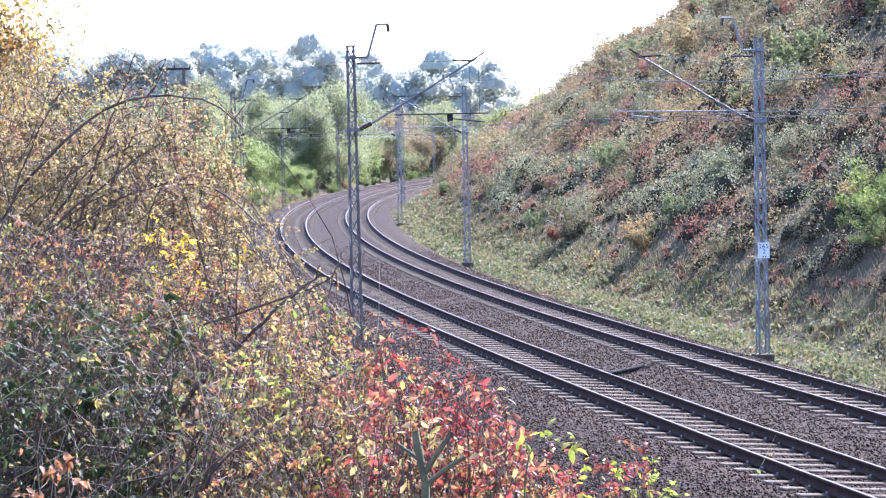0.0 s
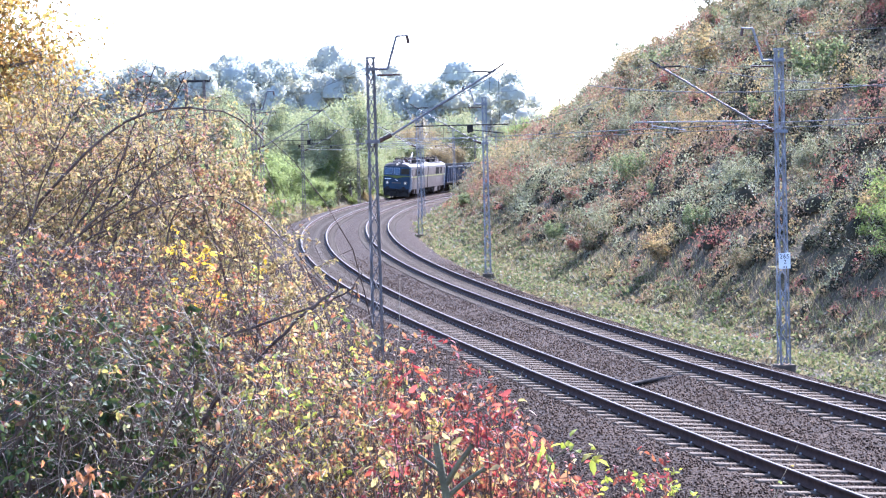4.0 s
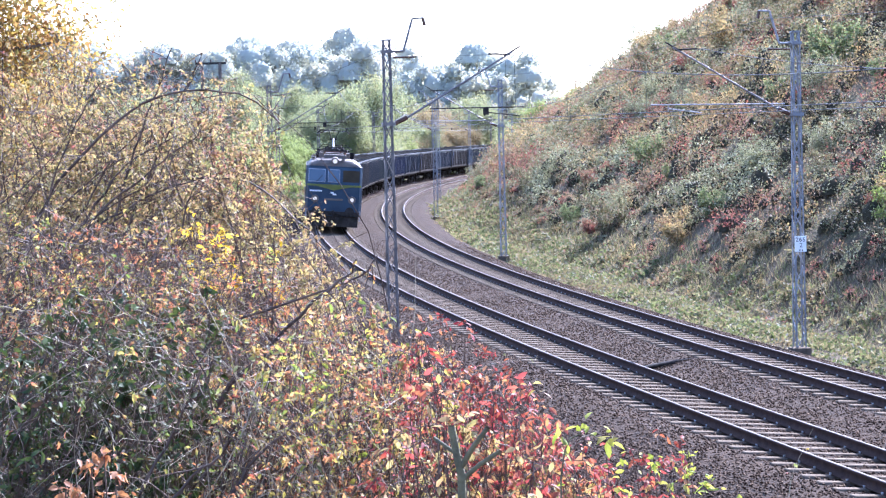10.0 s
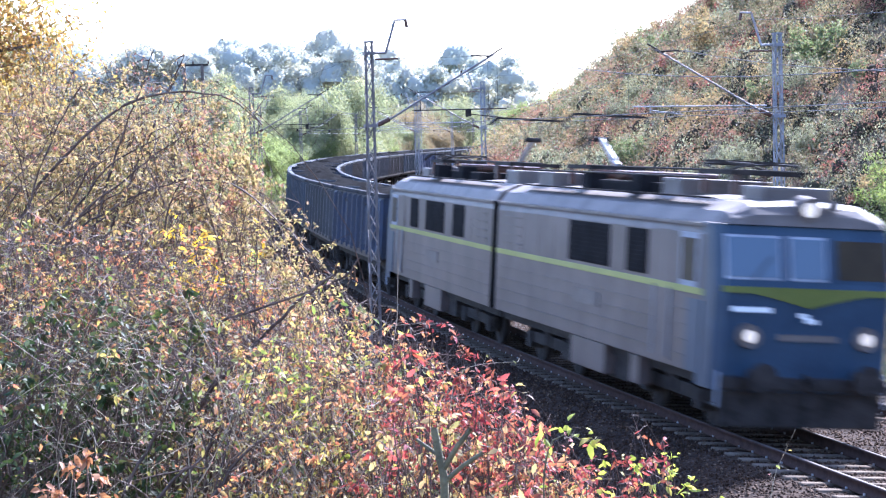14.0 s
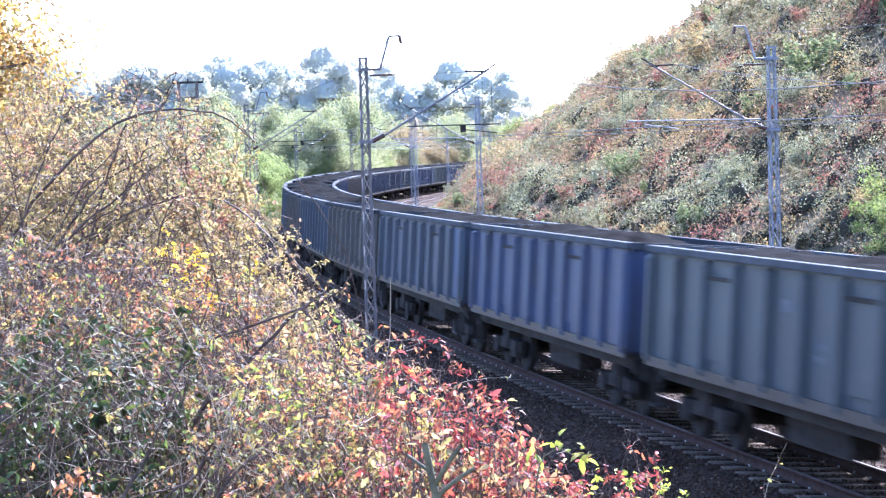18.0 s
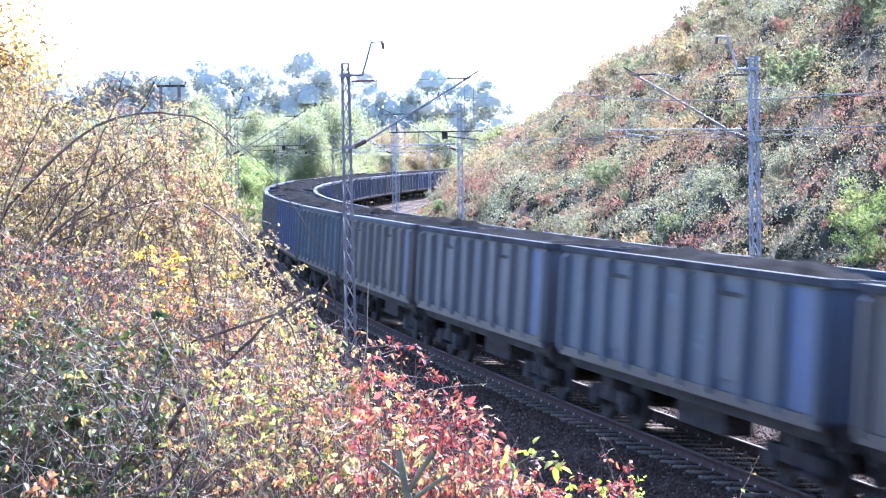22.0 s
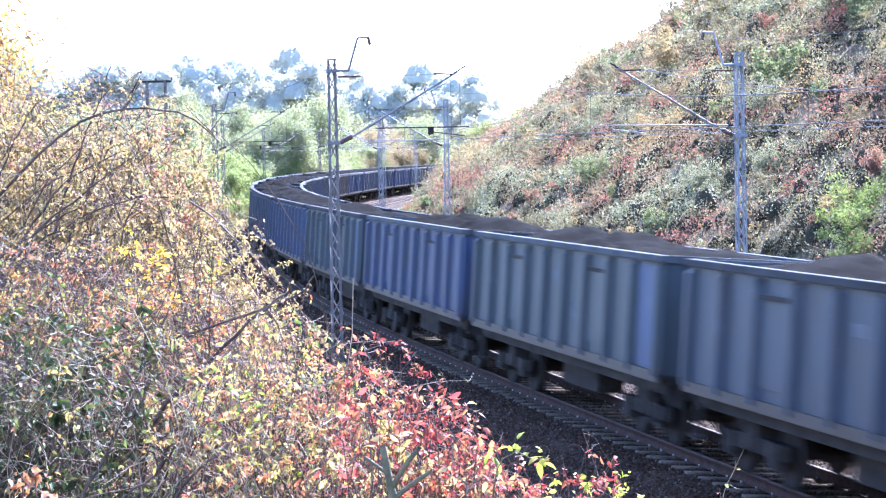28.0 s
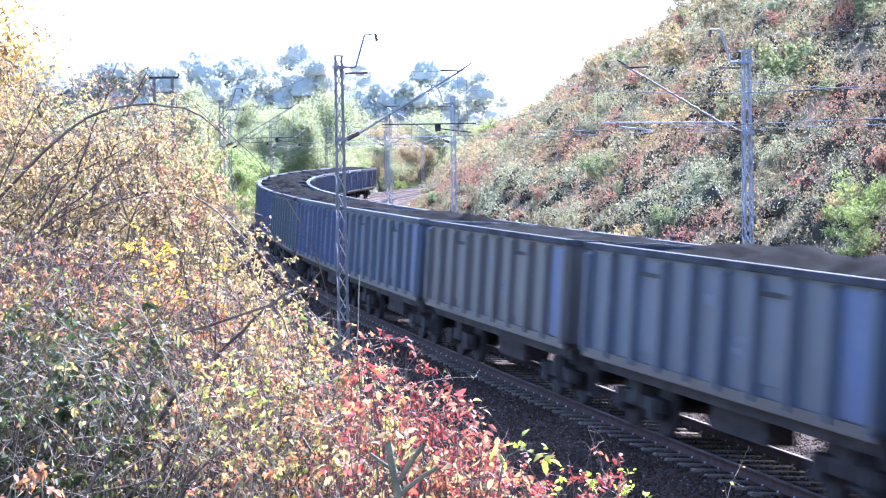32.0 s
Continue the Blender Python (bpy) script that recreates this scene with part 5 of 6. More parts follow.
# scrub that covers the bank: leafy domes of each kind, over dark cores that paint the gaps' shade
def build_scrub():
    rng = np.random.RandomState(11)
    n = 5600
    s = 18 + 290 * rng.beta(1.0, 2.2, n)
    crest = np.interp(s, CREST_S, CREST_Z)
    toe = np.interp(s, [60, 110, 190], [8.9, 9.3, 7.9])
    o = toe + rng.beta(1.0, 1.1, n) * (crest + 0.75) / BANK * 1.25
    c = at(s, o, 0)
    c[:, 2] = ground_z(c[:, 0], c[:, 1]) - 0.03
    low = np.clip((o - toe) / 4.0, 0.35, 1.0)
    rad = rng.uniform(0.22, 0.60, n) * (1 + (s - 22) / 240) * low * np.where(rng.uniform(0, 1, n) < 0.2, 1.6, 1.0)
    tall = rng.uniform(0.8, 1.7, n)
    red = lumps(s, o, 0.55, 71) + 0.5 * lumps(s, o, 1.6, 72) + rng.normal(0, 0.22, n) + np.interp(s, [40, 60, 140], [0.24, 0.10, 0.0]) + 0.45 * (s > 135) * (o - toe < 5)
    pale = lumps(s, o, 0.7, 73) + rng.normal(0, 0.3, n)
    kind = np.where(red > 0.33, 1, np.where(pale > 0.38, 2, np.where(pale < -0.5, 3, 0)))
    for k, name, label, leaf in ((0, "bank_scrub", "low mixed green and brownish scrub on the cutting's bank", SLOPE_LEAF), (1, "red_scrub", "russet and crimson dogwood scrub on the cutting's bank", SLOPE_RED),
                                 (2, "silvery_scrub", "silvery grey-green scrub on the cutting's bank", SLOPE_SILVER), (3, "ochre_scrub", "ochre autumn scrub on the cutting's bank", SLOPE_OCHRE)):
        j = np.where(kind == k)[0]
        i = np.repeat(j, (55 + 190 * np.clip(rad[j] / 0.6, 0.3, 1.4) ** 2).astype(int))
        d = rng.normal(size=(len(i), 3))
        d /= np.linalg.norm(d, axis=1, keepdims=True)
        d[:, 2] = np.abs(d[:, 2])
        lob = 1 + 0.22 * np.sin(d[:, 0] * 6 + i) * np.sin(d[:, 1] * 6 + i * 1.7)
        out = lob * np.where(rng.uniform(0, 1, len(i)) < 0.12, rng.uniform(1.05, 1.5, len(i)), rng.uniform(0.6, 1.08, len(i)))
        p = c[i] + d * np.stack([rad[i], rad[i], rad[i] * tall[i]], 1) * out[:, None]
        size = (0.019 + 0.00048 * s[i]) * rng.uniform(0.7, 1.35, len(i))
        shell = leaf_cloud(p, size, rng, 1.6, face=d)
        tagged(raw(name, *shell, leaf), label, "scrub", kind="stuff")
    tagged(raw("scrub_stems", *domes(c, rad * 0.55, tall, rng), INNER_SHADE), "dense inside of the bank's scrub, coloured dark as shade", "scrub", kind="stuff")


build_scrub()


def build_grass():
    rng = np.random.RandomState(12)

    def blades(name, label, n, s, o, h, material, lean=0.35):
        p = at(s, o, 0)
        p[:, 2] = ground_z(p[:, 0], p[:, 1])
        a = rng.uniform(0, 6.283, n)
        w = 0.007 + 0.00009 * s
        side = np.stack([np.cos(a), np.sin(a), 0 * a], 1) * w[:, None]
        tip = np.stack([rng.normal(0, lean, n), rng.normal(0, lean, n), np.ones(n)], 1) * (h * rng.uniform(0.4, 1.2, n))[:, None]
        v = np.stack([p - side, p + side, p + tip * 0.55 + side * 0.7, p + tip], 1).reshape(-1, 3)
        b = np.arange(n)[:, None] * 4
        ob = raw(name, v, np.stack([b + [0, 1, 2], b + [0, 2, 3]], 1).reshape(-1, 3), material)
        tagged(ob, label, "grass", kind="stuff")
    n = 60000
    s = 24 + 230 * rng.beta(1, 1.8, n)
    blades("verge_grass", "green and straw-coloured verge grass at the bank's foot", n, s, 7.9 + 3.6 * rng.beta(1.2, 1.6, n), 0.22, GRASS)
    n = 60000
    s = 15 + 230 * rng.beta(1, 1.8, n)
    blades("dry_grass", "dry brownish grass on the bank beside the line", n, s, -3.7 - 8 * rng.beta(1, 1.6, n), 0.38, DRY_GRASS)
    n = 34000
    s = 22 + 200 * rng.beta(1, 1.9, n)
    blades("bank_grass", "thin dry stalks between the shrubs of the bank", n, s, 9.3 + 16 * rng.beta(1, 1.2, n), 0.26, DRY_GRASS, 0.6)


build_grass()


def build_herbs():
    """Low leafy herbs on both verges."""
    rng = np.random.RandomState(14)
    n = 3800
    s = 24 + 200 * rng.beta(1, 1.7, n)
    left = rng.uniform(0, 1, n) < 0.3
    o = np.where(left, -3.9 - 5 * rng.beta(1, 1.5, n), np.interp(s, [110, 190], [6.9, 6.7]) + 3.7 * rng.beta(1.2, 1.4, n))
    c = at(s, o)
    c[:, 2] = ground_z(c[:, 0], c[:, 1])
    i = np.repeat(np.arange(n), 34)
    d = rng.normal(size=(len(i), 3))
    d[:, 2] = np.abs(d[:, 2]) * 0.6
    p = c[i] + d * (rng.uniform(0.06, 0.16, n) * (1 + s / 150))[i, None]
    tagged(raw("verge_herbs", *leaf_cloud(p, 0.04 + 0.0006 * s[i], rng), HERB), "patches of light green herbs along the verge", "herbs", kind="stuff")


build_herbs()
GROUP = "shrubs on the cutting's bank"
bank_protos = [
    shrub("bank_shrub", "grey-green shrub on the cutting's bank", 21, 1.3, 1.0, 9, 6, 3, 0.02, 3000, 0.05, SLOPE_GREEN, TWIG, group=GROUP, jitter=0.06),
    shrub("bank_shrub", "dull olive shrub on the cutting's bank", 22, 1.7, 1.3, 10, 6, 3, 0.02, 3200, 0.055, SLOPE_LEAF, TWIG, group=GROUP, jitter=0.06),
    shrub("bank_shrub", "silvery grey-leaved willow shrub on the bank", 23, 1.9, 1.2, 10, 7, 3, 0.02, 3400, 0.045, SLOPE_SILVER, TWIG, group=GROUP, jitter=0.05),
    shrub("bank_shrub", "russet red dogwood shrub on the bank", 24, 1.1, 1.0, 9, 6, 3, 0.018, 2600, 0.05, SLOPE_RED, TWIG, group=GROUP, jitter=0.06),
    shrub("bank_shrub", "ochre and orange autumn shrub on the bank", 25, 1.6, 1.1, 9, 6, 3, 0.02, 3000, 0.052, SLOPE_OCHRE, TWIG, group=GROUP, jitter=0.06),
    shrub("bank_shrub", "fresh yellow-green bush on the bank", 26, 1.7, 1.5, 10, 7, 3, 0.02, 4200, 0.05, LIME_LEAF, TWIG, group=GROUP, jitter=0.06),
]


def bank_places():
    rng = np.random.RandomState(31)
    out = []
    for _ in range(240):
        s = 24 + 230 * rng.beta(1, 1.5)
        crest = float(np.interp(s, CREST_S, CREST_Z))
        f = rng.uniform(0, 1.15)
        o = 10.3 + f * (crest + 0.75) / BANK
        k = rng.choice([0, 1, 2, 3, 4], p=[0.30, 0.24, 0.16, 0.18, 0.12])
        p = at(s, o)
        out.append((float(p[0]), float(p[1]), int(k)))
    for s in np.arange(60, 300, 8.0):               # along the crest
        crest = float(np.interp(s, CREST_S, CREST_Z))
        p = at(s, np.interp(s, [110, 190], [9.2, 7.7]) + (crest + 0.75) / np.interp(s, [110, 160, 180, 220], [BANK, 0.72, 0.71, 0.62]) + rng.uniform(-1.5, 1.5))
        out.append((float(p[0]), float(p[1]), int(rng.choice([0, 1, 4, 2]))))
    for s in np.arange(125, 345, 5.0):              # beside the outer track
        p = at(s, -5.4 - rng.uniform(0, 3.2))
        out.append((float(p[0]), float(p[1]), int(rng.choice([0, 5, 4, 1], p=[0.25, 0.5, 0.1, 0.15]))))
    out += [(12.75, 64.6, 5), (12.45, 62.9, 5), (12.95, 66.2, 5)]
    return out


place_all(bank_protos, bank_places(), np.random.RandomState(32), 0.55, 1.1, True)

# trees along the top of the bank, beside the line and behind the bend
TG = "trees round the cutting"
tree_protos = [
    tree("tree", "leafy green deciduous tree", 41, 9, 3.6, 13000, 0.125, TREE_GREEN, group=TG),
    tree("tree", "golden autumn deciduous tree", 42, 8, 3.2, 12000, 0.125, TREE_GOLD, group=TG),
    tree("tree", "broad olive-green deciduous tree", 43, 11, 4.5, 16000, 0.14, TREE_GREEN, group=TG),
    tree("tree", "small fresh green young tree", 44, 5, 2.4, 9000, 0.105, YOUNG_LEAF, group=TG, bole=0.06),
]
TREES = []


def tree_places():
    rng = np.random.RandomState(51)
    for s in (62, 70):                                  # the crest of the bank
        crest = float(np.interp(s, CREST_S, CREST_Z))
        o = 9.2 + (crest + 0.75) / BANK + rng.uniform(2, 5)
        p = at(s + rng.uniform(-3, 3), o)
        TREES.append((float(p[0]), float(p[1]), int(rng.choice([0, 1, 2], p=[0.5, 0.3, 0.2]))))
    for s in np.arange(110, 330, 6.0):              # the outer side of the bend
        p = at(s, -13 - rng.uniform(0, 26))
        TREES.append((float(p[0]), float(p[1]), int(rng.choice([0, 1, 2, 3], p=[0.5, 0.05, 0.2, 0.25]))))
    for s in np.arange(140, 290, 3.5):              # young growth beside the line
        p = at(s, -7.2 - rng.uniform(0, 5))
        TREES.append((float(p[0]), float(p[1]), 3))
    for _ in range(34):                             # behind the bend
        y = rng.uniform(325, 385)
        TREES.append((float(rng.uniform(-0.17, 0.07) * y), float(y), int(rng.choice([0, 1, 2], p=[0.5, 0.1, 0.4]))))
    for s in np.arange(236, 352, 4.0):              # thick growth right behind the bend
        p = at(s, -6.5 - rng.uniform(0, 4))
        TREES.append((float(p[0]), float(p[1]), int(rng.choice([0, 1, 2], p=[0.65, 0.06, 0.29] if s < 284 else [0.2, 0.65, 0.15]))))
    for s in np.arange(296, 330, 4.0):              # autumn-coloured growth at the bend's end
        p = at(s, -8 - rng.uniform(0, 6))
        TREES.append((float(p[0]), float(p[1]), 1))
    for s in np.arange(236, 330, 5):                # foot of the bank at its far end
        p = at(s, 13.0 + rng.uniform(0, 7))
        TREES.append((float(p[0]), float(p[1]), 3))
    return TREES


place_all(tree_protos, tree_places(), np.random.RandomState(52), 0.62, 1.05)


def build_far_woods():
    rng = np.random.RandomState(61)
    for name, label, n, y0, y1, x0, x1, leaf, h, per in (("far_woods", "woods on the far ridge, leaves paled for haze", 180, 560, 615, -130, -22, HAZE_WOOD, 27, 2700), ("far_copse", "round copse behind the bend, leaves paled for haze", 46, 430, 470, -17, 15, HAZE_WOOD, 21, 2200),
                                                          ("far_hedge", "low woods beyond the bank's end", 70, 420, 470, 10, 75, HAZE_WOOD, 12, 800), ("autumn_woods", "ochre autumn woods behind the railway bend", 110, 400, 430, -75, 12, FAR_OCHRE, 10, 800)):
        x, y = rng.uniform(x0, x1, n), rng.uniform(y0, y1, n)
        z = ground_z(x, y)
        hh = h * (0.70 + 0.43 * rng.beta(1.3, 1.3, n)) * (1 + 0.14 * lumps(x, y * 0.2, 0.11, 62))
        if name == "far_copse":
            hh = hh * (1.05 - 0.55 * ((x + 1) / 17) ** 2)
        # each crown is a heap of lobes
        lobes = 9
        a = rng.normal(size=(n, lobes, 3))
        a /= np.linalg.norm(a, axis=2, keepdims=True)
        mids = np.stack([x, y, z + hh * 0.55], 1)[:, None] + a * (rng.uniform(0.35, 1.0, (n, lobes, 1)) * np.stack([hh * 0.32, hh * 0.32, hh * 0.36], 1)[:, None])
        size = (hh[:, None] * rng.uniform(0.10, 0.19, (n, lobes))).ravel()
        mids = mids.reshape(-1, 3)
        i = np.repeat(np.arange(n * lobes), per // lobes)
        d = rng.normal(size=(len(i), 3))
        d /= np.linalg.norm(d, axis=1, keepdims=True)
        p = mids[i] + d * (size[i] * rng.uniform(0.6, 1.15, len(i)))[:, None]
        shell = leaf_cloud(p, 0.62 if h > 15 else 0.5, rng, 1.3, face=d)
        core = domes(mids, size * 0.8, np.ones(len(mids)), rng, 5, 7)
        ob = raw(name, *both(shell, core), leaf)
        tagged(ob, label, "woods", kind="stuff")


build_far_woods()

# ---- shrubs round the camera ----
NG = "shrubs on the near bank"


def near_shrub(label, seed, x, y, top, spread, stems, twigs, shoots, r0, leaves, size, leaf, wood, droop=0.06, bendy=0.16, jitter=0.03):
    z = float(ground_z(np.array([x]), np.array([y]))[0]) - 0.05
    return shrub("near_shrub", label, seed, max(0.4, top - z), spread, stems, twigs, shoots, r0, leaves, size, leaf, wood, droop, bendy, jitter, pose(x, y, z), "shrub", NG, curl=True)


# outlines of the masses of shrubs round the eye: sideways place and height of their tops, 12 m off
GOLD = [(-2.62, 5.7), (-2.44, 5.59), (-2.2, 5.54), (-1.95, 5.49), (-1.77, 5.44), (-1.59, 5.4), (-1.4, 5.37), (-1.25, 5.32), (-1.13, 5.24), (-1.08, 5.11), (-1.06, 4.96), (-1.03, 4.78), (-0.96, 4.60), (-0.87, 4.44), (-0.79, 4.26), (-0.64, 4.0)]
MIXED = [(-2.59, 4.60), (-2.10, 4.65), (-1.79, 4.64), (-1.49, 4.57), (-1.18, 4.47), (-0.94, 4.31), (-0.76, 4.12), (-0.58, 3.87)]
PINK = [(-1.14, 3.95), (-0.88, 4.13), (-0.70, 4.18), (-0.52, 4.03), (-0.33, 3.96), (-0.15, 3.86), (-0.08, 3.61)]
RED = [(-0.46, 3.81), (-0.30, 4.01), (-0.18, 4.02), (-0.09, 3.98), (0.00, 3.83), (0.12, 3.70), (0.28, 3.62), (0.43, 3.43)]
LOW_RED = [(0.27, 3.31), (0.52, 3.26), (0.67, 3.28), (0.83, 3.31), (0.92, 3.40), (1.00, 3.43), (1.06, 3.37), (1.10, 3.18)]
LIME = [(0.76, 3.15), (0.89, 3.24), (1.04, 3.24), (1.20, 3.14), (1.38, 3.11)]
ORANGE = [(-0.47, 3.50), (-0.28, 3.65), (0.03, 3.63), (0.22, 3.70), (0.34, 3.56), (0.52, 3.35), (0.64, 3.25)]


def thicket(label, seed, tops, y0, y1, count, stems, shoots, r0, leaves, size, leaf, wood, depth=1.0, side=0.12, jitter=0.015, loose=0, lean=0.12, bare=0.35, airy=0.0):
    """A row of shrubs whose stems end under a common outline; each is a thing of its own."""
    rng = np.random.RandomState(seed)
    xs, zs = np.array(tops).T
    for k in range(count):
        y = y0 + (y1 - y0) * ((k * 0.618 + 0.3) % 1)
        f = y / 12.0
        xa, xb = xs[0] + (xs[-1] - xs[0]) * k / count, xs[0] + (xs[-1] - xs[0]) * (k + 1) / count
        xm = (xa + xb) / 2 * f
        gz = float(ground_z(np.array([xm]), np.array([y]))[0])
        paths, spots = [], []
        for _ in range(stems):
            tx = rng.uniform(xa - 0.15 * (xb - xa), xb + 0.15 * (xb - xa))
            top = EYE_Z + (float(np.interp(tx, xs, zs)) - EYE_Z) * f
            tz = top - abs(rng.normal(0, 0.35)) * depth * max(0.2, top - gz) - 0.02
            if rng.uniform() < 0.1:
                tz = top + rng.uniform(0, 0.06) * f
            tip = np.array([tx * f, y + rng.normal(0, 0.25), max(gz + 0.15, tz)])
            root = np.array([xm + (tx * f - xm) * 0.5 + rng.normal(0, lean), y + rng.normal(0, 0.12), gz - 0.08])
            root[0] = min(root[0], xs[-1] * f - 0.12)
            midp = root * 0.45 + tip * 0.55 + rng.normal(0, 1, 3) * (0.16 + lean * 0.3, 0.15, 0.12) + (0, 0, 0.12 * (tip[2] - root[2]))
            q = np.linspace(0, 1, 10)[:, None]
            p = (1 - q) ** 2 * root + 2 * q * (1 - q) * midp + q * q * tip + rng.normal(0, 0.008, (10, 3))
            paths.append((p, np.linspace(r0, r0 * 0.25, 10) * rng.uniform(0.45, 1.4)))
            spots.append(p[6:])
            for _ in range(shoots):
                b = p[rng.randint(3, 10)]
                sh = arc(rng, b, rng.normal(0, 1, 3) + (0, 0, 0.25), side * rng.uniform(0.5, 1.6), 0.25, 4, 0.03)
                if sh[-1, 0] / f > xs[-1] + 0.04 or sh[-1, 2] > EYE_Z + (np.interp(sh[-1, 0] / f, xs, zs) - EYE_Z) * f + 0.1:
                    continue
                paths.append((sh, np.linspace(r0 * 0.35, r0 * 0.12, 4)))
                spots.append(sh[1:])
        t = thing("near_shrub", label, "shrub", NG)
        raw("stem", *tubes(paths, 3), wood, t)
        sp = np.concatenate(spots)
        pt_, way = along_shoots(spots, leaves, rng, bare)
        pt_ = pt_ + rng.normal(0, jitter * 0.4, (leaves, 3))
        room = EYE_Z + (np.interp(pt_[:, 0] / f, xs, zs) - EYE_Z) * f + 0.05 - pt_[:, 2]
        keep = (room > 0) & (pt_[:, 0] / f < xs[-1] + 0.1) & (rng.uniform(0, 1, leaves) < np.clip(room / max(airy, 0.01), 0.25, 1))
        pt_, way = pt_[keep], way[keep]
        raw("foliage", *(leaf_curl(pt_, size, rng, way=way) if size > 0.0105 else leaf_cloud(pt_, size * 1.25, rng, way=way)), leaf, t)
        for j in range(loose):
            b = sp[rng.randint(0, len(sp))] + rng.normal(0, 0.012, 3)
            piece("leaf", LEAVES[rng.randint(0, 6)], t, Matrix.Translation(b) @ Euler(rng.uniform(0, 6.28, 3)).to_matrix().to_4x4() @ Matrix.Scale(rng.uniform(0.6, 1.0), 4))


def leaf_meshes():
    out = []
    for i in range(6):
        ob = raw("leaf", *leaf_curl(np.zeros((1, 3)), 0.019, np.random.RandomState(140 + i)), RED_LEAF, shade=True)
        out.append(ob.data)
        bpy.data.objects.remove(ob)
    return out


LEAVES = leaf_meshes()
thicket("thorny bush with small golden and green leaves", 70, GOLD, 10.6, 13.4, 11, 24, 22, 0.005, 15000, 0.0100, BUSH_GOLD, TWIG, side=0.34, lean=0.6, bare=0.25, airy=0.35, depth=1.1)
thicket("thorny bush with pinkish and golden leaves", 71, [(x, z - 0.12) for x, z in GOLD], 10.0, 12.0, 7, 20, 16, 0.005, 5200, 0.0100, BUSH_GOLD, TWIG, side=0.3, depth=1.3, lean=0.6, bare=0.3, airy=0.3)
thicket("dense bush with dull leaves coloured dark as deep shade", 85, [(x, z - 0.4 + 0.1 * math.sin(x * 8)) for x, z in MIXED[:-1]], 9.4, 10.0, 7, 22, 10, 0.005, 4200, 0.019, SHADE_LEAF, TWIG, side=0.25, depth=1.5, lean=0.3)
thicket("tangled shrub with thin dark twigs and many-coloured leaves", 72, [(x, z + 0.2 * math.sin(x * 9) - 0.12) for x, z in MIXED], 8.4, 9.8, 9, 34, 18, 0.0055, 2000, 0.0106, BUSH_MIX, TWIG, side=0.3, lean=0.5, bare=0.6)
thicket("thorny bush with pale gold and pinkish leaves", 87, [(x, z + 0.02) for x, z in MIXED], 8.6, 9.4, 7, 20, 14, 0.004, 3000, 0.0100, BUSH_PINK, TWIG, side=0.26, lean=0.5, depth=0.6, bare=0.4, airy=0.3)
thicket("low bramble with pinkish leaves", 88, [(x, z - 0.28) for x, z in PINK], 6.0, 6.4, 3, 26, 9, 0.003, 1500, 0.0088, BUSH_PINK, PALE_TWIG, side=0.14, lean=0.3, depth=1.2)
thicket("tangled half-bare shrub of pale dry twigs", 73, [(x, z - 0.3 + 0.2 * math.sin(x * 7)) for x, z in MIXED], 7.4, 8.8, 7, 13, 12, 0.0035, 700, 0.0115, BUSH_MIX, PALE_TWIG, side=0.26, lean=0.7)
thicket("dull shrub with leaves coloured dark as shade", 74, [(x, z - 0.45 + 0.15 * math.sin(x * 8 + 1)) for x, z in MIXED[:4]], 7.0, 7.6, 4, 26, 11, 0.005, 2200, 0.017, SHADE_LEAF, TWIG, side=0.22, lean=0.4)
thicket("tangle of bare thin dark twigs", 89, [(x, z - 0.15 + 0.15 * math.sin(x * 10)) for x, z in MIXED[1:]], 6.6, 8.2, 6, 11, 12, 0.0035, 90, 0.0115, BUSH_MIX, TWIG, side=0.34, lean=0.7)
thicket("low half-bare shrub of pale dry twigs", 86, [(x, z - 0.5 + 0.12 * math.sin(x * 11)) for x, z in MIXED[1:]], 6.4, 7.2, 5, 13, 9, 0.003, 320, 0.0125, BUSH_MIX, PALE_TWIG, side=0.2, lean=0.6)
thicket("bramble with pinkish orange leaves", 75, PINK, 6.9, 8.0, 6, 40, 10, 0.004, 2500, 0.0108, BUSH_PINK, TWIG, side=0.13, lean=0.25)
thicket("tangled shrub with many-coloured leaves", 83, PINK, 6.4, 7.0, 4, 36, 9, 0.004, 800, 0.0125, BUSH_MIX, TWIG, side=0.13, depth=1.5, lean=0.3)
thicket("shrub with yellow-green spear-shaped leaves", 76, PINK, 6.6, 7.4, 4, 22, 5, 0.004, 220, 0.016, BUSH_LIME, TWIG, side=0.1, lean=0.25)
thicket("dogwood shrub with crimson autumn leaves", 77, RED, 6.2, 7.0, 5, 40, 9, 0.004, 2200, 0.0112, BUSH_RED, TWIG, side=0.12, depth=0.8, lean=0.25)
thicket("dogwood shrub with orange and crimson leaves", 78, ORANGE, 5.5, 6.2, 4, 30, 6, 0.004, 760, 0.0145, BUSH_RED, TWIG, side=0.09, depth=0.5, loose=60, lean=0.22)
thicket("shrub with yellow and orange leaves", 79, ORANGE, 5.3, 6.0, 3, 26, 5, 0.004, 330, 0.0145, BUSH_GOLD, TWIG, side=0.08, depth=0.5)
thicket("bramble with pinkish orange leaves", 84, ORANGE, 5.8, 6.4, 4, 28, 6, 0.004, 900, 0.0115, BUSH_PINK, TWIG, side=0.09, depth=0.5, lean=0.22)
thicket("low dogwood with crimson leaves beside the ballast", 80, LOW_RED, 5.5, 5.9, 3, 40, 7, 0.003, 1300, 0.0108, BUSH_RED, TWIG, side=0.06, loose=12, depth=0.3)
thicket("low shrub with fresh yellow-green leaves", 81, LIME, 5.0, 5.3, 2, 34, 5, 0.003, 520, 0.0115, BUSH_LIME, TWIG, side=0.04, depth=0.25)
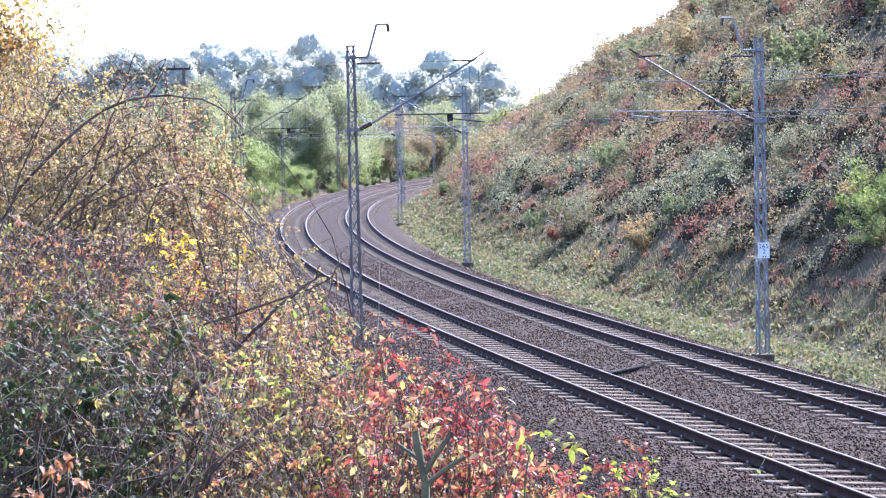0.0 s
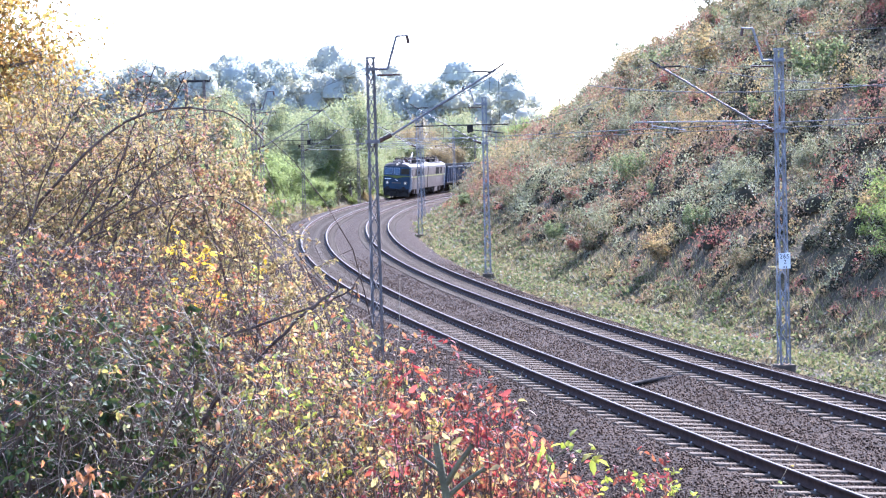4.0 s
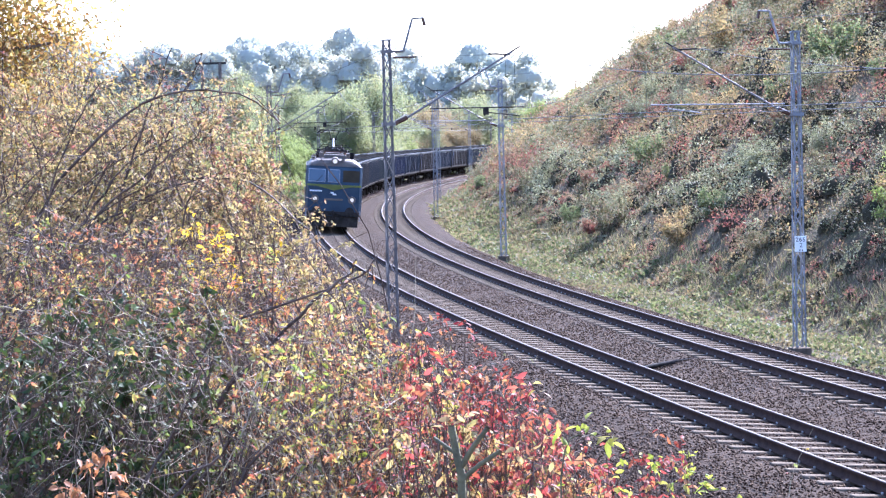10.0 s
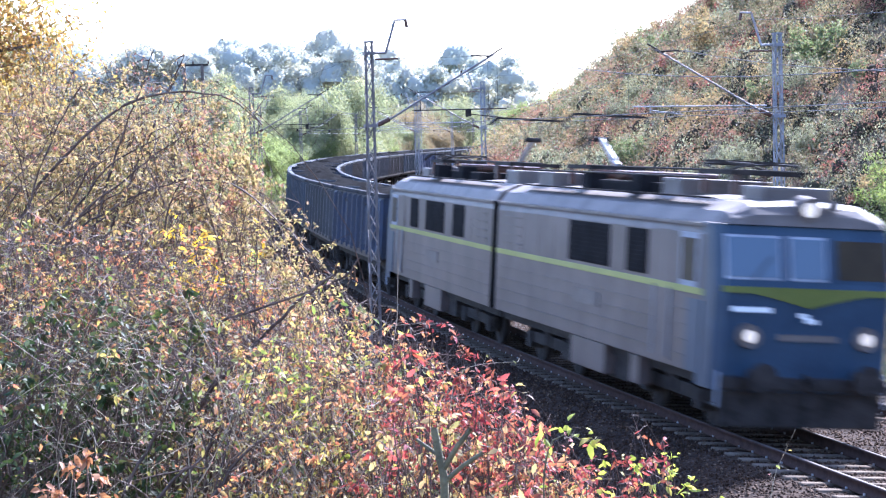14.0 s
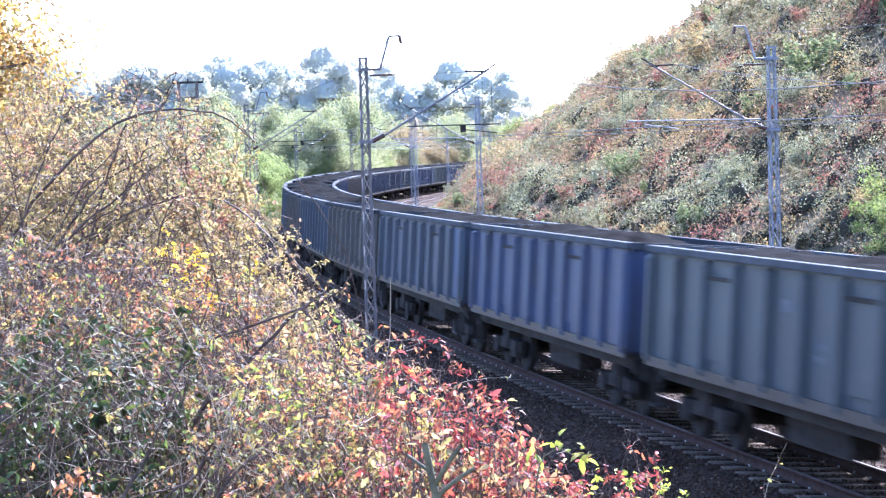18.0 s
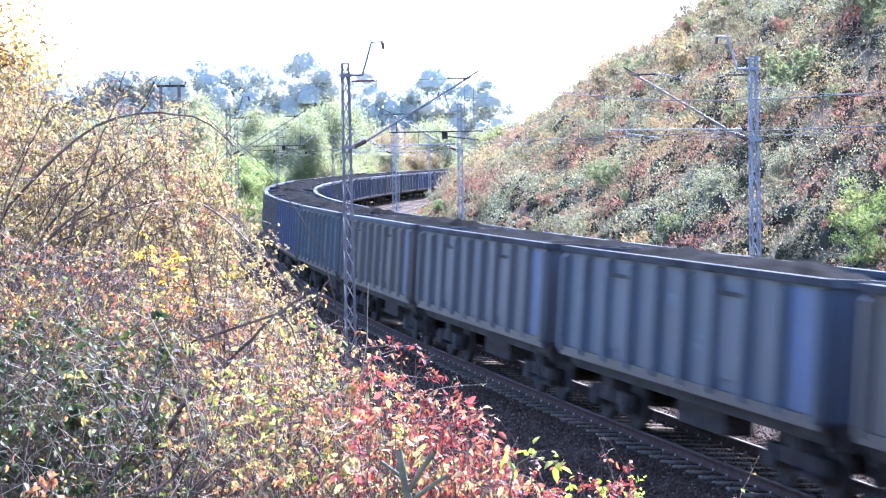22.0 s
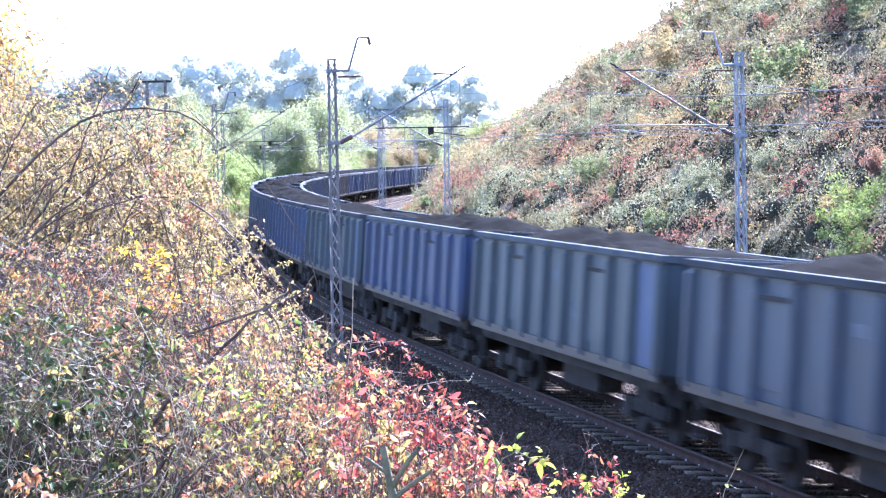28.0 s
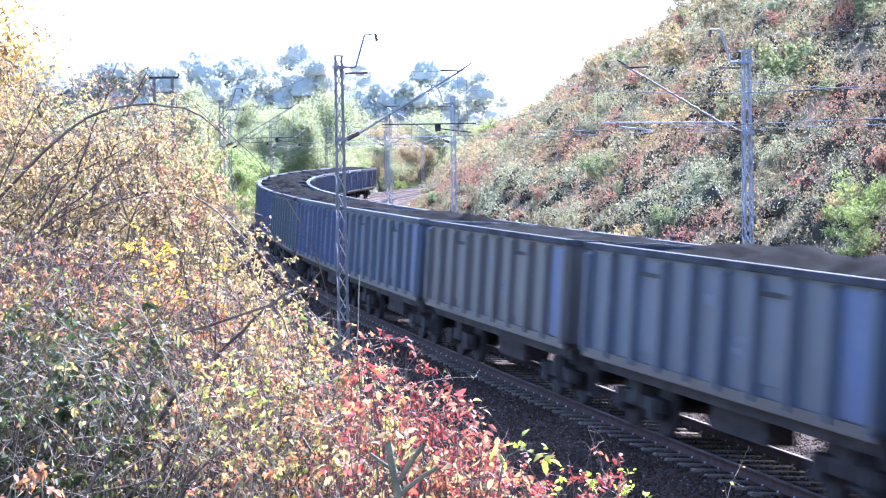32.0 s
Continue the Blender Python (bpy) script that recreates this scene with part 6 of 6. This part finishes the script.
thicket("low shrub with fresh yellow-green leaves", 82, [(x, z - 0.1) for x, z in LOW_RED], 5.2, 5.4, 2, 30, 5, 0.003, 260, 0.0115, BUSH_LIME, TWIG, side=0.04, depth=0.3)
near_shrub("umbel plant with tiny pale yellow flowers", 120, 0.16, 6.05, 4.36, 0.08, 7, 5, 3, 0.003, 420, 0.008, PALE_BLOOM, TWIG, droop=0.03)
thicket("sapling with bright yellow leaves", 122, [(-1.48, 4.66), (-1.3, 4.82), (-1.1, 4.68)], 9.5, 9.7, 1, 16, 8, 0.005, 520, 0.017, YELLOW_LEAF, TWIG, side=0.1, depth=0.3)


def canes(name, label, rows, leaf, n, size, wood=TWIG, seed=1, side=0.2, many=9):
    """Single long shoots along given lines, with leaves on them."""
    rng = np.random.RandomState(seed)
    t = thing(name, label, "branch")
    spots = []
    for i, (pts, r) in enumerate(rows):
        pts = np.array(pts, float)
        u = np.linspace(0, 1, len(pts))
        q = np.linspace(0, 1, 16)
        p = np.stack([np.interp(q, u, pts[:, a]) for a in range(3)], 1)
        p[1:-1] = (p[:-2] + p[1:-1] * 2 + p[2:]) / 4
        p += rng.normal(0, r * 0.5, p.shape)
        c = raw("cane", *tubes([(p, np.linspace(r, r * 0.35, 16))], 6), wood, t, shade=True)
        for _ in range(many):
            k = rng.randint(6, 16)
            sh = arc(rng, p[k], rng.normal(0, 1, 3) + (0, 0, 0.5), side * rng.uniform(0.4, 1.5), 0.2, 5)
            raw("twig", *tubes([(sh, np.linspace(r * 0.35, r * 0.12, 5))], 5), wood, c)
            spots.append(sh[1:])
        spots.append(p[8:])
    s = np.concatenate(spots)
    if n:
        raw("foliage", *leaf_curl(s[rng.randint(0, len(s), n)] + rng.normal(0, size * 0.5, (n, 3)), size, rng), leaf, t)
    return t


canes("arching_branch", "long arching dark rose cane with small golden leaves",
      [([(-2.25, 10.4, 4.2), (-2.12, 10.4, 4.7), (-1.95, 10.4, 4.94), (-1.76, 10.4, 5.12), (-1.63, 10.4, 5.24), (-1.42, 10.4, 5.30), (-1.27, 10.4, 5.32), (-1.14, 10.4, 5.30), (-1.0, 10.4, 5.23), (-0.92, 10.4, 5.14)], 0.0095),
       ([(-2.1, 10.2, 4.1), (-1.95, 10.2, 4.5), (-1.8, 10.2, 4.76), (-1.63, 10.2, 4.97), (-1.38, 10.2, 5.1)], 0.009),
       ([(-1.75, 10.4, 4.4), (-1.58, 10.4, 4.85), (-1.43, 10.4, 5.16), (-1.36, 10.4, 5.32), (-1.28, 10.4, 5.48)], 0.008),
       ([(-1.8, 10.5, 4.5), (-1.66, 10.5, 4.95), (-1.57, 10.5, 5.19), (-1.51, 10.5, 5.31), (-1.44, 10.5, 5.51)], 0.007),
       ([(-1.48, 10.0, 4.1), (-1.40, 10.0, 4.45), (-1.35, 10.0, 4.67), (-1.31, 10.0, 4.83), (-1.25, 10.0, 4.90)], 0.008),
       ([(-2.1, 9.9, 4.2), (-1.95, 9.9, 4.45), (-1.78, 9.9, 4.62), (-1.66, 9.9, 4.73), (-1.46, 9.9, 4.84), (-1.2, 9.9, 4.92)], 0.009)], BUSH_GOLD, 520, 0.009, seed=3, side=0.16, many=7)


def sweep_canes(seed, n, x0, x1, y0, y1, z0, z1, rise_, run, r):
    """Rows for canes(): long dark limbs that climb to the right and arch over."""
    rng = np.random.RandomState(seed)
    rows = []
    for _ in range(n):
        y = rng.uniform(y0, y1)
        p = np.array([rng.uniform(x0, x1), y, rng.uniform(z0, z1)])
        up, out = rise_ * rng.uniform(0.6, 1.2), run * rng.uniform(0.3, 1.2)
        q = np.linspace(0, 1, 8)
        k = rng.uniform(0.1, 0.5)
        rows.append((np.stack([p[0] + out * q, p[1] + rng.normal(0, 0.15) * q, p[2] + up * (q * (1 + k) - k * q * q * 1.5)], 1) + rng.normal(0, 0.012, (8, 3)), r * rng.uniform(0.6, 1.2)))
    return rows


canes("arching_branch", "dark thorny branches sweeping through the golden bush", sweep_canes(9, 16, -2.6, -1.75, 9.9, 10.6, 4.1, 4.7, 0.75, 0.75, 0.0062), BUSH_GOLD, 500, 0.009, seed=10, side=0.22, many=7)
canes("arching_branch", "dark bare branches leaning through the tangled shrubs", sweep_canes(19, 26, -1.8, -0.75, 6.3, 7.4, 3.4, 4.0, 0.65, 0.4, 0.0075), BUSH_MIX, 160, 0.009, seed=11, side=0.12, many=5)
canes("hanging_sprig", "drooping sprig with small yellow-green leaves",
      [([(-1.3, 10.2, 4.9), (-1.03, 10.0, 4.89), (-0.86, 9.8, 4.76), (-0.70, 9.6, 4.62), (-0.55, 9.5, 4.47), (-0.45, 9.4, 4.33)], 0.005)], BUSH_GOLD, 520, 0.0095, seed=4, side=0.14, many=16)
canes("dead_branch", "bare forked dark branch over the brambles",
      [([(-1.1, 8.0, 4.1), (-0.98, 8.0, 4.38), (-0.78, 7.9, 4.46), (-0.57, 7.8, 4.53), (-0.41, 7.7, 4.59), (-0.36, 7.7, 4.66)], 0.007), ([(-1.0, 7.5, 3.8), (-0.91, 7.5, 4.19), (-0.75, 7.5, 4.34), (-0.61, 7.5, 4.49), (-0.43, 7.5, 4.62)], 0.012)], BUSH_MIX, 50, 0.012, seed=5, side=0.09, many=6)

canes("leafy_shoot", "arching shoot with large light green leaves",
      [([(0.16, 5.0, 3.3), (0.17, 5.0, 4.2), (0.18, 5.0, 4.35), (0.20, 5.0, 4.39), (0.23, 5.0, 4.405), (0.28, 5.0, 4.38)], 0.003)], BUSH_LIME, 20, 0.016, GREEN_BARK, seed=7, side=0.025, many=5)
canes("dry_plant", "thin pale dry stems beside the ballast",
      [([(-0.35, 6.5, 3.4), (-0.33, 6.5, 4.45), (-0.25, 6.5, 4.52), (-0.16, 6.5, 4.53), (-0.09, 6.5, 4.53)], 0.0016), ([(-0.06, 6.2, 3.4), (-0.05, 6.2, 4.35), (0.0, 6.2, 4.43), (0.08, 6.2, 4.44), (0.15, 6.2, 4.44)], 0.0016),
       ([(0.64, 5.0, 3.3), (0.68, 5.0, 4.15), (0.70, 5.0, 4.3), (0.75, 5.0, 4.4)], 0.0014)], BUSH_MIX, 12, 0.007, PALE_TWIG, seed=8, side=0.03, many=4)


def build_seed_heads():
    """Curled brown heads on thin stems."""
    rng = np.random.RandomState(151)
    t = thing("dry_flower", "dry plant with curled brown seed heads", "plant")
    for x, z in ((-0.95, 4.30), (-1.04, 4.235), (-0.94, 4.24), (-1.02, 4.20), (-0.99, 4.27), (-0.90, 4.19), (-0.97, 4.17)):
        y = 5.5 + rng.normal(0, 0.05)
        st = np.array([(x + rng.normal(0, 0.05), y + 0.05, 3.1), (x + rng.normal(0, 0.02), y, 3.8), (x, y, z)])
        raw("stem", *tubes([(st, [0.003, 0.0025, 0.002])], 5), TWIG, t)
        raw("foliage", *leaf_curl(np.array([x, y, z]) + rng.normal(0, 0.014, (16, 3)), 0.017, rng, 1.6), RUSSET, t)


build_seed_heads()


def build_stump():
    t = thing("cut_stem", "green-grey pruned stem with short forks", "stem")
    for pts, r in (([(-0.05, 4.8, 3.2), (-0.05, 4.8, 4.28), (-0.05, 4.8, 4.34), (-0.06, 4.8, 4.39), (-0.07, 4.8, 4.45)], 0.0105), ([(-0.05, 4.8, 4.36), (-0.02, 4.78, 4.41), (0.01, 4.76, 4.45)], 0.007),
                   ([(-0.05, 4.8, 4.33), (-0.01, 4.79, 4.365), (0.035, 4.78, 4.395)], 0.006), ([(-0.05, 4.8, 4.38), (-0.08, 4.82, 4.40), (-0.11, 4.84, 4.42)], 0.005)):
        raw("fork", *tubes([(np.array(pts), np.linspace(r, r * 0.75, len(pts)))], 8), GREEN_BARK, t, shade=True)


build_stump()


def build_stalks():
    """Pale dry stalks that stand and lean between the shrubs."""
    rng = np.random.RandomState(131)
    paths = []
    for _ in range(90):
        x, y = rng.uniform(-2.2, -0.5), rng.uniform(6.6, 10.5)
        a = rng.uniform(0, 6.283)
        L = rng.uniform(0.6, 1.7)
        paths.append((arc(rng, (x * y / 9, y, 3.2 - 0.03 * (y - 7)), (math.cos(a) * 0.9, math.sin(a) * 0.9, 1), L, 0.14, 8, rng.uniform(0, 0.16)), np.linspace(0.0035, 0.0012, 8)))
    tagged(raw("dry_stalks", *tubes(paths, 4), PALE_TWIG), "pale dry grass stalks between the shrubs", "stalks", kind="stuff")


build_stalks()
tree("tree", "golden-leaved young tree above the shrubs", 45, 5.0, 1.35, 56000, 0.036, GOLD_TREE, stand(-4.95, 21.5), TG, bole=0.05)
for x, y, k, sc in ((-12, 80, 0, 0.62), (-16, 95, 2, 0.55), (-17, 105, 1, 0.65), (-20.5, 100, 0, 0.6)):
    extra = copy_thing(tree_protos[k], stand(x, y, 40 * x))
    extra.scale = (sc, sc, sc)


motions()
